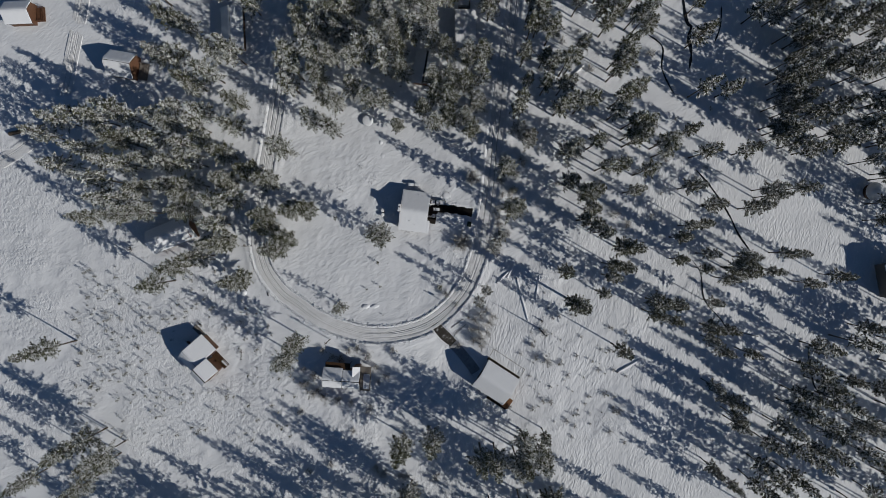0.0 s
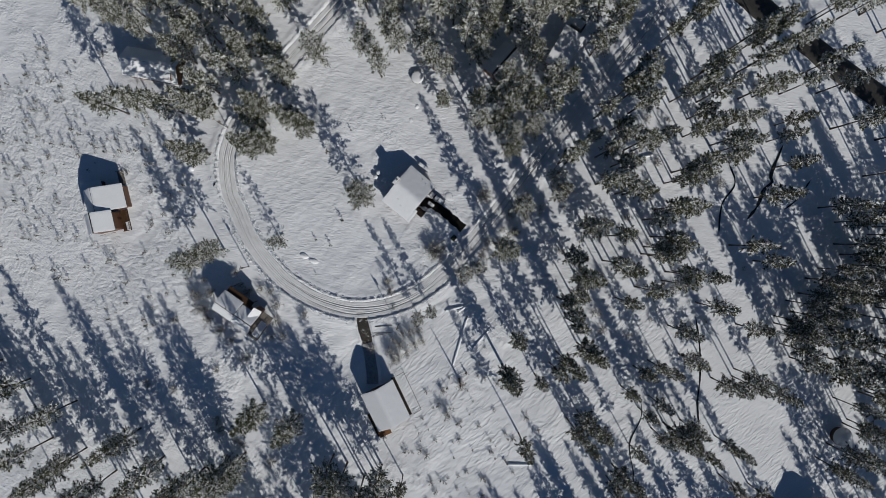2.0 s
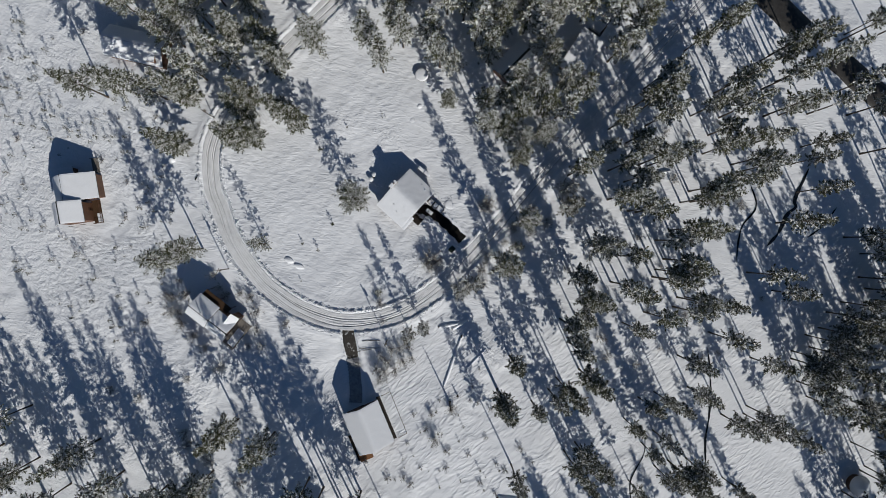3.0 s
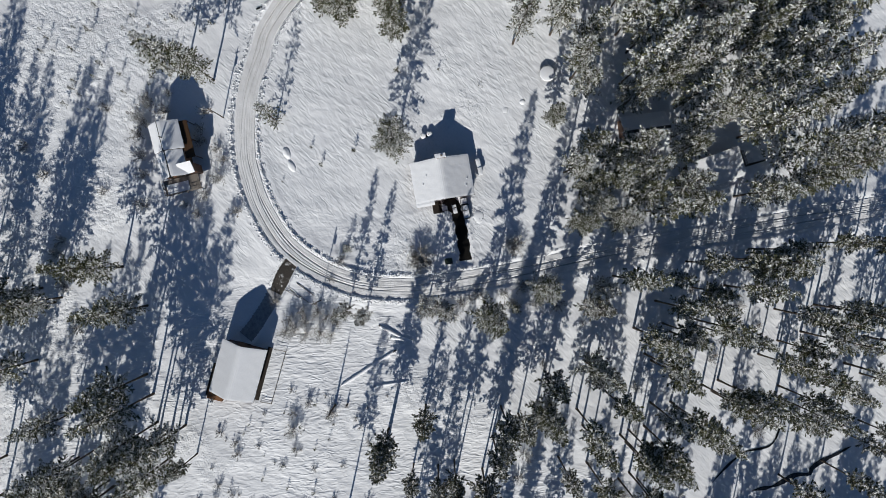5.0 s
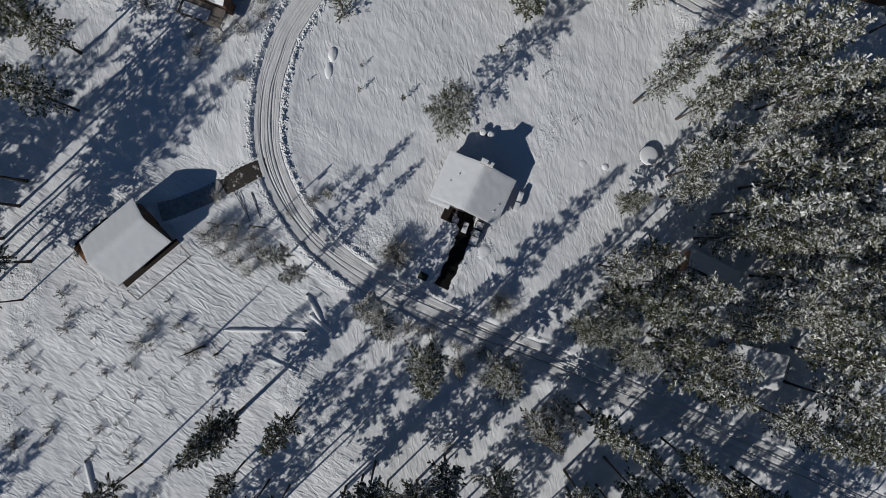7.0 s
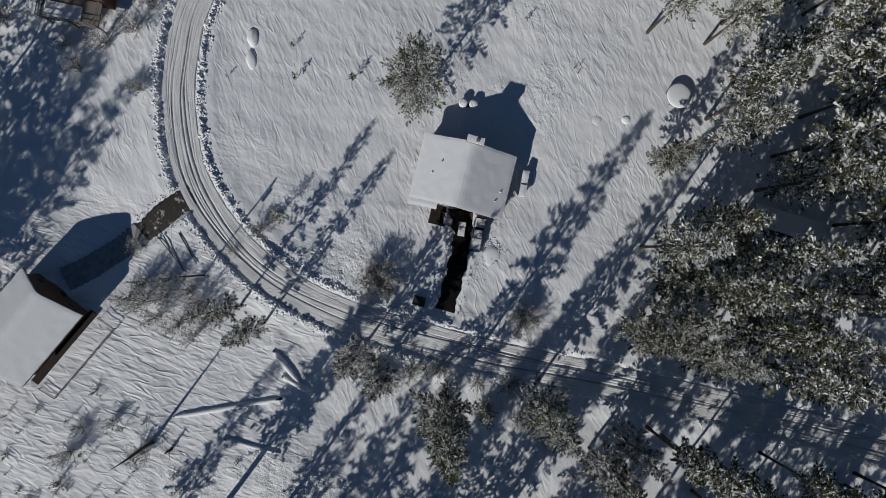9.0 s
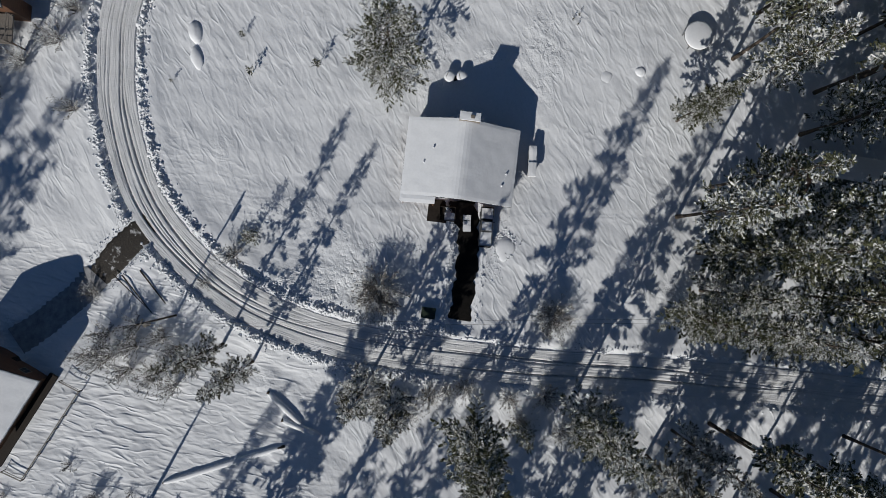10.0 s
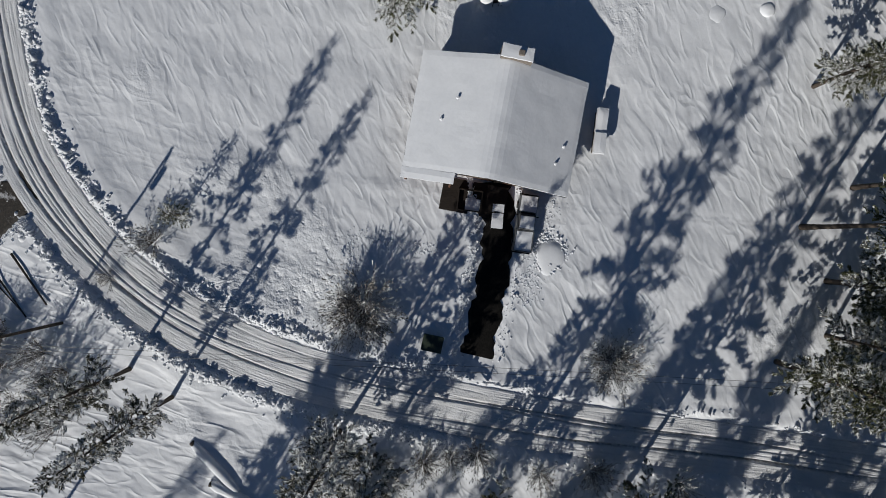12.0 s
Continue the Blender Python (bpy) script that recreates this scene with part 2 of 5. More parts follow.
LANE_HALF = 2.6
LANE_PTS = [(-56, 108), (-62.5, 79), (-66, 66), (-69, 48), (-73, 26), (-76.3, 5), (-74.3, -10), (-67.5, -20.5), (-61.0, -25.5), (-51, -32.2), (-38, -36.9), (-30, -37.8), (-21.5, -37.3), (-10.2, -34.0), (-0.8, -26.8), (5.6, -18.0), (10.0, -6.8), (12.6, 7), (14.6, 20), (16.3, 37), (18.6, 57), (21.8, 79), (27.5, 118), (33, 160)]
SIDE_PTS = [(-138, 130), (-141, 108), (-144, 95), (-146, 85), (-149, 72), (-152, 60), (-158, 47), (-172, 34), (-200, 20)]
DRIVE_A_PTS = [(7.6, 9.8), (6.0, 10.1), (3, 10.6), (0.3, 11.0), (-3, 11.4), (-6.5, 11.3), (-9.6, 10.9)]
DRIVE_B_PTS = [(-7.2, -33.2), (-5.4, -35.4), (-2.9, -38.0), (-0.4, -40.4), (2.2, -43.0), (4.9, -46.2), (7.4, -49.4), (9.2, -52.2)]

LANE = catmull(LANE_PTS)
SIDE = catmull(SIDE_PTS, 2.0)
DRIVE_A = catmull(DRIVE_A_PTS, 0.5)
DRIVE_B = catmull(DRIVE_B_PTS, 0.5)


def away(px, py, line):
    """Distance from points to a polyline."""
    best = np.full(px.shape, 1e9)
    a, b = line[:-1], line[1:]
    for (ax, ay), (bx, by) in zip(a, b):
        dx, dy = bx - ax, by - ay
        near = (np.abs(px - ax) < 12) & (np.abs(py - ay) < 12)
        if not near.any():
            continue
        qx, qy = px[near], py[near]
        u = np.clip(((qx - ax) * dx + (qy - ay) * dy) / (dx * dx + dy * dy + 1e-9), 0, 1)
        best[near] = np.minimum(best[near], np.hypot(qx - ax - u * dx, qy - ay - u * dy))
    return best


_rng = np.random.default_rng(5)
_waves = [(_rng.uniform(0, 2 * math.pi), _rng.uniform(0.6, 1.4), _rng.uniform(0, 6.3)) for _ in range(24)]


def rough(px, py, length):
    s = np.zeros_like(px)
    for a, k, ph in _waves:
        s += np.sin((px * math.cos(a) + py * math.sin(a)) * 2 * math.pi * k / length + ph)
    return s / math.sqrt(24)


def hollow(px, py):
    """The dip below the gable end of the cabin with the fenced yard."""
    return -1.7 * np.exp(-(((px - 1.5) / 8.5) ** 2) - ((py + 47.5) / 8.0) ** 2)


def ground_height(px, py):
    px, py = np.asarray(px, float), np.asarray(py, float)
    fade = np.clip(1.4 - np.hypot(px, py) / 400, 0, 1)
    z = (0.18 * rough(px, py, 38) + 0.06 * rough(px, py, 9.0) + 0.035 * rough(px, py, 3.1)) * fade
    d = away(px, py, LANE)
    bank = 0.42 * np.exp(-(((d - LANE_HALF - 0.75) / 0.55) ** 2)) * (1 + 0.35 * rough(px, py, 2.3)) + 0.24 * np.exp(-(((d - LANE_HALF - 2.4) / 1.1) ** 2))
    flat = np.clip((LANE_HALF + 0.9 - d) / 0.8, 0, 1)
    z = z * (1 - flat) + flat * (0.18 * rough(px, py, 38) - 0.30) + bank
    d = away(px, py, SIDE)
    flat = np.clip((3.7 - d) / 0.8, 0, 1)
    z = z * (1 - flat) + flat * (0.18 * rough(px, py, 38) - 0.30) + 0.3 * np.exp(-(((d - 3.5) / 0.5) ** 2))
    for line, half in ((DRIVE_A, 1.35), (DRIVE_B, 1.6)):
        d = away(px, py, line)
        flat = np.clip((half + 0.95 - d) / 0.7, 0, 1)
        z = z * (1 - flat) + flat * (-0.30) + 0.2 * np.exp(-(((d - half - 1.0) / 0.5) ** 2))
    return z + hollow(px, py)


def axis_lines(lo, hi, fine, far):
    mid = np.arange(lo, hi, fine)
    out, w, g = [], hi, fine
    while w < far:
        g *= 1.12
        w += g
        out.append(w)
    neg, w, g = [], lo, fine
    while w > -far:
        g *= 1.12
        w -= g
        neg.append(w)
    return np.r_[neg[::-1], mid, out]


_gx, _gy = axis_lines(-90, 70, 0.58, 4200), axis_lines(-82, 75, 0.58, 4200)
_X, _Y = np.meshgrid(_gx, _gy)
_Z = ground_height(_X.ravel(), _Y.ravel())
_nx, _ny = len(_gx), len(_gy)
_i = (np.arange(_ny - 1)[:, None] * _nx + np.arange(_nx - 1)[None]).ravel()
ground = mesh_object("ground", np.c_[_X.ravel(), _Y.ravel(), _Z], np.c_[_i, _i + 1, _i + _nx + 1, _i + _nx], SNOW, smooth=True)
tagged(ground, "snow-covered forest floor, wind-rippled and trodden in places", "ground", kind="structure")


def ribbon(name, line, profile, material, label, category, lift=0.0, kind="structure"):
    """A strip along a line; profile: (offset across, height) pairs."""
    t = np.gradient(line, axis=0)
    t /= np.linalg.norm(t, axis=1, keepdims=True)
    nrm = np.c_[-t[:, 1], t[:, 0]]
    base = 0.18 * rough(line[:, 0], line[:, 1], 38) if lift is None else lift + hollow(line[:, 0], line[:, 1])
    vs, k = [], len(profile)
    for (x, y), (a, b), z in zip(line, nrm, base):
        edge = 1 + (0.15 * math.sin(x * 1.9 + y * 1.3) + 0.11 * math.sin(x * 4.7 - y * 3.9) if name == "driveway" else 0.01 * math.sin(x * 0.7))
        vs += [(x + a * o * edge, y + b * o * edge, z + h + 0.012 * math.sin(x * 3.1 + y * 2.3 + o * 5)) for o, h in profile]
    fs = [(i * k + j, (i + 1) * k + j, (i + 1) * k + j + 1, i * k + j + 1) for i in range(len(line) - 1) for j in range(k - 1)]
    return tagged(mesh_object(name, vs, fs, material, smooth=True), label, category, kind=kind)


TRACKS = ((-1.75, 0.04, 0.08), (-1.35, 0.08, 0.09), (-0.95, 0.20, 0.15), (-0.6, 0.15, 0.10), (-0.25, 0.05, 0.06), (0.15, 0.10, 0.08), (0.5, 0.17, 0.11), (0.85, 0.22, 0.14), (1.3, 0.06, 0.08), (1.7, 0.05, 0.09), (2.15, 0.03, 0.06))


def rutted(name, line, half, seed, label):
    """Packed snow with ruts that wander, merge and fade along the way."""
    rng = np.random.default_rng(seed)
    t = np.gradient(line, axis=0)
    t /= np.linalg.norm(t, axis=1, keepdims=True)
    s = np.r_[0, np.cumsum(np.linalg.norm(np.diff(line, axis=0), axis=1))]
    o = np.linspace(-half, half, 101)
    z, rut = np.zeros((len(line), 101)) + 0.02, np.zeros((len(line), 101))
    for c, d, w in TRACKS:
        f1, f2, p1, p2, p3 = *rng.uniform(0.04, 0.16, 2), *rng.uniform(0, 6.28, 3)
        c_s = c * half / 2.6 + 0.22 * np.sin(s * f1 + p1) + 0.10 * np.sin(s * f2 * 2.3 + p2)
        d_s = d * np.clip(0.55 + 0.55 * np.sin(s * 0.09 + p3), 0.08, 1)
        dip = 0.95 * d_s[:, None] * np.exp(-(((o[None] - c_s[:, None]) / w) ** 2))
        z -= dip
        rut += dip
    z += rng.normal(0, 0.016, z.shape) + 0.03 * np.sin(s * 0.8)[:, None] * np.sin(o * 2.1 + 0.4)[None]
    z[:, [0, -1]] -= 0.2
    z += (0.18 * rough(line[:, 0], line[:, 1], 38))[:, None]
    x = line[:, 0, None] - t[:, 1, None] * o
    y = line[:, 1, None] + t[:, 0, None] * o
    i = (np.arange(len(line) - 1)[:, None] * 101 + np.arange(100)[None]).ravel()
    ob = mesh_object(name, np.c_[x.ravel(), y.ravel(), z.ravel()], np.c_[i, i + 101, i + 102, i + 1], ROAD_SNOW, smooth=True)
    ob.data.attributes.new("rut", "FLOAT", "POINT").data.foreach_set("value", rut.ravel())
    return tagged(ob, label, "road", kind="structure")


lane = rutted("road", catmull(LANE_PTS, 0.6), LANE_HALF, 2, "curving lane of packed snow with tyre ruts")
side_lane = rutted("road", catmull(SIDE_PTS, 0.8), 2.8, 4, "straight lane of packed snow between low banks")
DRIVE_SECTION = ((-1.18, -0.5), (-1.06, -0.1), (-0.85, -0.06), (-0.4, -0.09), (0.0, -0.05), (0.4, -0.09), (0.85, -0.06), (1.06, -0.1), (1.18, -0.5))
drive_a = ribbon("driveway", DRIVE_A, [(1.4 * o, h) for o, h in DRIVE_SECTION], WET_SOIL, "cleared driveway of dark wet gravel", "driveway", 0.0)
drive_b = ribbon("driveway", DRIVE_B[DRIVE_B[:, 0] < 0.6], [(1.65 * o, h) for o, h in DRIVE_SECTION], THAWED, "cleared driveway of dark gravel with scraps of snow", "driveway", 0.0)
yard_b = ribbon("driveway", DRIVE_B[DRIVE_B[:, 0] > 0.1], [(2.5 * o, h + 0.012) for o, h in DRIVE_SECTION], SLUSH, "trampled slushy yard before the cabin's gable", "driveway", 0.0)


def lumps_along(name, line, offsets, spread, count, size, label, seed):
    """Broken lumps of ploughed snow on both sides of a line."""
    rng = np.random.default_rng(seed)
    bm = bmesh.new()
    bmesh.ops.create_icosphere(bm, subdivisions=1, radius=1.0)
    base = np.array([v.co[:] for v in bm.verts])
    tri = np.array([[v.index for v in f.verts] for f in bm.faces])
    bm.free()
    t = np.gradient(line, axis=0)
    t /= np.linalg.norm(t, axis=1, keepdims=True)
    k = rng.integers(0, len(line), count)
    off = rng.choice(offsets, count) + rng.normal(0, spread, count)
    x = line[k, 0] - t[k, 1] * off + rng.uniform(-0.5, 0.5, count)
    y = line[k, 1] + t[k, 0] * off + rng.uniform(-0.5, 0.5, count)
    z = ground_height(x, y)
    r = size * np.clip(rng.lognormal(0, 0.4, count), 0.4, 1.9)
    vs = base[None] * (1 + rng.normal(0, 0.18, (count, len(base), 1))) * r[:, None, None] * [1, 1, 0.75]
    a = rng.uniform(0, 6.28, count)
    ca, sa = np.cos(a)[:, None], np.sin(a)[:, None]
    vs = np.stack([vs[..., 0] * ca - vs[..., 1] * sa * 0.7 + x[:, None], vs[..., 0] * sa + vs[..., 1] * ca * 0.7 + y[:, None], vs[..., 2] + (z + 0.15 * r)[:, None]], -1)
    fs = (tri[None] + (np.arange(count) * len(base))[:, None, None]).reshape(-1, 3)
    return tagged(mesh_object(name, vs.reshape(-1, 3), fs, SNOW_LUMPS, smooth=True), label, "snow bank", kind="stuff")


_bend = LANE[(LANE[:, 1] < 9) & (LANE[:, 0] > -80)]
lumps_along("snow_bank", _bend, [-LANE_HALF - 0.9, LANE_HALF + 0.9], 0.42, 5200, 0.12, "broken crumbs of ploughed snow along both edges of the lane", 3)
lumps_along("snow_bank", _bend[_bend[:, 0] > -58], [-LANE_HALF - 0.95, LANE_HALF + 0.95], 0.36, 1300, 0.20, "large lumps of ploughed snow along both edges of the lane", 8)
_rest = LANE[LANE[:, 1] >= 6]
lumps_along("snow_bank", _rest, [-LANE_HALF - 0.6, LANE_HALF + 0.6], 0.35, 1200, 0.15, "low crumbled snow along the lane in the wood", 4)
lumps_along("snow_bank", DRIVE_A, [-1.9, 2.0, 2.5], 0.35, 900, 0.075, "crumbled snow beside the cleared driveway", 5)
lumps_along("snow_bank", DRIVE_B[:20], [-2.15, 2.15], 0.3, 420, 0.08, "crumbled snow beside the cabin's driveway", 6)

# ---- buildings ----
def slab(name, parent, u0, u1, v0, v1, top, thick, material, step=0.45, label="", wave=0.03, seed=0):
    """A blanket of snow on a roof or deck: top(u, v) gives the surface it lies on; its rim is rounded and its face a little uneven."""
    nu, nv = max(4, int((u1 - u0) / step)), 2 * max(2, int((v1 - v0) / step / 2))
    us, vs = np.linspace(u0, u1, nu + 1), np.linspace(v0, v1, nv + 1)
    pts, faces = [], []
    for i, u in enumerate(us):
        for j, v in enumerate(vs):
            e = min(u - u0, u1 - u, v - v0, v1 - v)
            k = 0.85 + 0.15 * min(1.0, e / 0.5)
            n = noise.noise((u * 0.7 + seed * 9.1, v * 0.7, seed * 3.3))
            rim = 0.05 * noise.noise((u * 1.7, v * 1.7, 5.5 + seed)) if e < 1e-6 else 0.0
            uu = u + (rim if i in (0, nu) else 0.0)
            vv = v + (rim if j in (0, nv) else 0.0)
            pts.append((uu, vv, top(u, v) + thick * k + wave * n))
    n = (nu + 1) * (nv + 1)
    pts += [(p[0], p[1], top(us[q // (nv + 1)], vs[q % (nv + 1)]) + 0.004) for q, p in enumerate(pts)]
    f = lambda i, j: i * (nv + 1) + j
    for i in range(nu):
        for j in range(nv):
            faces.append((f(i, j), f(i + 1, j), f(i + 1, j + 1), f(i, j + 1)))
            faces.append((n + f(i, j), n + f(i, j + 1), n + f(i + 1, j + 1), n + f(i + 1, j)))
    for i in range(nu):
        faces.append((f(i, 0), n + f(i, 0), n + f(i + 1, 0), f(i + 1, 0)))
        faces.append((f(i + 1, nv), n + f(i + 1, nv), n + f(i, nv), f(i, nv)))
    for j in range(nv):
        faces.append((f(0, j + 1), n + f(0, j + 1), n + f(0, j), f(0, j)))
        faces.append((f(nu, j), n + f(nu, j), n + f(nu, j + 1), f(nu, j + 1)))
    return mesh_object(name, pts, faces, material, parent, label=label)


def prism(name, parent, u0, u1, section, material, label=""):
    """A solid with the given (v, z) section, from u0 to u1."""
    k = len(section)
    pts = [(u0, v, z) for v, z in section] + [(u1, v, z) for v, z in section]
    faces = [tuple(range(k))[::-1], tuple(range(k, 2 * k))]
    faces += [(i, (i + 1) % k, k + (i + 1) % k, k + i) for i in range(k)]
    return mesh_object(name, pts, faces, material, parent, label=label)


def gable(parent, u0, u1, v0, v1, eave, ridge, over=0.6, snow=0.34, ends=(0.6, 0.6), wall=True, mid=None, seed=0, wall_mat=None, foot=-0.4):
    """Walls, roof and snow of one gabled wing. u0..v1: the roof's outline; the ridge runs along u."""
    vm = (v0 + v1) / 2 if mid is None else mid
    lie = lambda u, v: eave + (ridge - eave) * ((v - v0) / (vm - v0) if v < vm else (v1 - v) / (v1 - vm))
    th = 0.16
    prism("roof", parent, u0, u1, [(v0, eave - th), (v0, eave), (vm, ridge), (v1, eave), (v1, eave - th), (vm, ridge - th)], ROOF_METAL)
    if wall:
        a, b = v0 + over, v1 - over
        low = lambda v: lie(0, v) - th - 0.01
        prism("wall", parent, u0 + ends[0], u1 - ends[1], [(a, foot), (a, low(a)), (vm, low(vm)), (b, low(b)), (b, foot)], wall_mat or SIDING)
    rate = (ridge - eave) / (vm - v0)
    lie_snow = lambda u, v: lie(u, v) - rate * max(0.0, 1.1 - abs(v - vm)) ** 2 / 2.6
    slab("roof_snow", parent, u0 + 0.03, u1 - 0.03, v0 + 0.02, v1 - 0.02, lie_snow, snow, ROOF_SNOW, seed=seed)
    return lie


def window(parent, x, y, z, turn, w=1.1, h=1.0):
    fr = bmesh.new()
    for sx, sz, px, pz in ((w + 0.16, 0.08, 0, 0), (w + 0.16, 0.08, 0, h), (0.08, h, -w / 2, 0.04), (0.08, h, w / 2, 0.04), (0.05, h, 0, 0.04)):
        box(sx, 0.09, sz, px, 0, pz, bm=fr)
    fr.transform(pose(x, y, z, 0, 0, turn))
    win = part("window", fr, GREY_WOOD, parent, "window with a grey frame")
    part("pane", box(w, 0.03, h, m=pose(x, y, z + h / 2, 0, 0, turn)), GLASS_DARK, win, "dark window pane")
    return win


def door(parent, x, y, z, turn):
    d = part("door", box(0.95, 0.08, 2.05, m=pose(x, y, z + 1.03, 0, 0, turn), edge=0.01), DARK_WOOD, parent, "dark wooden house door")
    part("door_handle", box(0.05, 0.07, 0.14, m=pose(x, y, z + 1.0, 0, 0, turn) @ pose(0.36, -0.07, 0)), BLACK_METAL, d)


def railing(parent, ends, height=1.0, base=0.0, material=None, gap=1.5, slats=True):
    """Posts with two rails along straight runs between the given points."""
    material = material or GREY_WOOD
    for (x0, y0), (x1, y1) in zip(ends[:-1], ends[1:]):
        L = math.hypot(x1 - x0, y1 - y0)
        n = max(1, round(L / gap))
        for i in range(n + 1):
            x, y = x0 + (x1 - x0) * i / n, y0 + (y1 - y0) * i / n
            part("post", box(0.1, 0.1, height, x, y, base), material, parent)
        a = math.degrees(math.atan2(y1 - y0, x1 - x0))
        for z in (height - 0.06, height * 0.5):
            part("rail", box(L + 0.1, 0.12 if z > height * 0.7 else 0.05, 0.06, (x0 + x1) / 2, (y0 + y1) / 2, base + z, a), material, parent)


# the large house in the clearing
house_a = thing("house", -14.1, 10.2, 0, -8.0, "wide low house with a snow-covered gable roof and stone chimney", "house")
lie_a = gable(house_a, -5.75, 5.0, -7.75, 7.75, 2.7, 5.45, 0.7, 0.30)
# the roof runs on over a corner porch
prism("porch_roof", house_a, 5.0, 5.95, [(-7.75, 2.54), (-7.75, 2.7), (-2.9, 4.42), (-2.9, 4.26)], ROOF_METAL)
slab("porch_snow", house_a, 4.97, 5.95, -7.73, -2.9, lie_a, 0.3, ROOF_SNOW, seed=3)
part("post", box(0.18, 0.18, 4.3, 5.7, -3.1, -0.3), SIDING, house_a)
part("post", box(0.18, 0.18, 2.75, 5.7, -7.4, -0.3), SIDING, house_a)
chim = part("chimney", box(1.15, 2.8, 6.3, -5.95, 0.45, -0.4, edge=0.04), STONE, house_a, "stone chimney stack with snow on its crown")
slab("chimney_snow", chim, -6.5, -5.4, -0.92, 1.82, lambda u, v: 5.9, 0.22, ROOF_SNOW, 0.2, seed=8)
part("flue", box(0.45, 0.5, 0.4, -5.9, 0.75, 5.92, edge=0.05), STONE, chim, "rusty flue opening")
for u, v, h in ((-1.6, -3.9, 0.22), (0.4, -5.0, 0.14), (2.3, 5.9, 0.10), (0.6, 6.4, 0.08)):
    _top = lie_a(u, v) + 0.30 + h
    _pipe = part("vent_pipe", rod((u, v, lie_a(u, v) - 0.1), (u, v, _top), 0.08), BLACK_METAL, house_a, "short dark roof vent pipe")
    part("cap", rod((u, v, _top - 0.02), (u, v, _top + 0.10), 0.15, 0.09, 10), ROOF_SNOW, _pipe, "cap of snow")
part("deck", box(3.2, 6.4, 0.22, 6.4, -0.5, -0.12), DARK_WOOD, house_a, "dark bare deck before the door")
window(house_a, 4.42, 4.8, 0.9, 90)
window(house_a, 4.42, -0.6, 0.9, 90)
door(house_a, 4.42, 1.4, 0.0, 90)

# the cabin with the fenced yard
house_b = thing("house", 16.3, -55.4, 0, -33.0, "brown log cabin with a snow-covered gable roof and a dark strip along its eave", "house")
lie_b = gable(house_b, -6.9, 7.2, -5.7, 6.2, 2.9, 6.1, 0.8, 0.30, (0.7, 0.9), seed=20, foot=-2.3)
# flat dark strip along the eave on the fence side
part("deck", box(14.4, 1.2, 0.3, 0.2, 6.0, 0.1), DARK_WOOD, house_b)
window(house_b, -6.22, 3.0, 0.9, 90)
window(house_b, -6.22, -3.0, 0.9, 90)
door(house_b, -6.22, 0.5, -1.4, 90)
part("woodshed", box(1.6, 2.6, 2.1, 7.2, -3.6, -0.2, edge=0.03), SIDING, house_b, "brown lean-to at the gable end")
back_b = part("back_deck", box(3.0, 4.2, 0.9, 8.6, -4.6, -0.1, edge=0.03), BROWN_DECK, house_b, "bare brown wooden deck behind the cabin")
part("walkway", box(8.6, 1.2, 0.4, 5.3, -6.8, -0.1), DARK_WOOD, house_b, "dark wooden walkway along the eave")
fence_b = thing("fence", 16.3, -55.4, 0, -33.0, "weathered low rail fence round the cabin's snowy side yard", "fence")
railing(fence_b, [(-6.9, 7.3), (-7.1, 10.3), (7.2, 10.2), (7.5, 7.3)], 0.9, 0.0, GREY_WOOD, 2.2)

# the tall cabin by the bend
house_c = thing("house", -42.6, -53.4, 0, -4.0, "tall brown cabin with a snow-covered roof and a wide balcony", "house")
lie_c = gable(house_c, -6.8, 0.6, -3.7, 4.0, 5.4, 7.3, 0.5, 0.25, mid=-0.7, seed=31)
lie_c2 = gable(house_c, 0.6, 7.3, -3.7, 3.2, 5.1, 6.9, 0.5, 0.22, mid=-0.7, seed=32)
porch_c = part("porch_wall", box(2.2, 3.2, 5.1, 5.6, 3.0, -0.3), SIDING, house_c, "brown timber porch wall")
mesh_object("porch_roof", [(u, v, 6.35 - 0.48 * (u - 4.4) - d) for d in (0.0, 0.12) for u, v in ((4.4, 1.2), (7.2, 1.2), (7.2, 4.9), (4.4, 4.9))],
            [(0, 1, 2, 3), (7, 6, 5, 4), (0, 4, 5, 1), (1, 5, 6, 2), (2, 6, 7, 3), (3, 7, 4, 0)], ROOF_METAL, house_c)
slab("porch_snow", house_c, 4.45, 7.15, 1.25, 4.85, lambda u, v: 6.36 - 0.48 * (u - 4.4), 0.2, ROOF_SNOW, 0.3, seed=34)
prism("lean_to_roof", house_c, -6.4, 3.2, [(3.5, 4.9), (3.5, 5.0), (5.7, 4.6), (5.7, 4.5)], BROWN_ROOF, "bare brown lean-to roof along the wall")
for u in (-6.3, -1.6, 2.8):
    part("post", box(0.18, 0.18, 4.9, u, 5.4, -0.35), SIDING, house_c)
part("balcony", box(4.0, 9.2, 0.22, 9.0, -0.2, 2.5), GREY_WOOD, house_c, "weathered timber balcony")
slab("balcony_snow", house_c, 8.2, 10.7, -4.2, 1.6, lambda u, v: 2.73, 0.15, ROOF_SNOW, 0.3, seed=36, wave=0.09)
railing(house_c, [(7.2, -4.7), (10.9, -4.7), (10.9, 4.3), (7.2, 4.3)], 1.0, 2.72)
for u, v in ((10.7, -4.5), (10.7, 4.1), (10.7, -0.2)):
    part("post", box(0.18, 0.18, 2.85, u, v, -0.35), SIDING, house_c)
window(house_c, 6.72, 1.8, 3.3, 90)
window(house_c, 6.72, -2.0, 3.3, 90)
window(house_c, -3.4, 3.55, 3.3, 180)
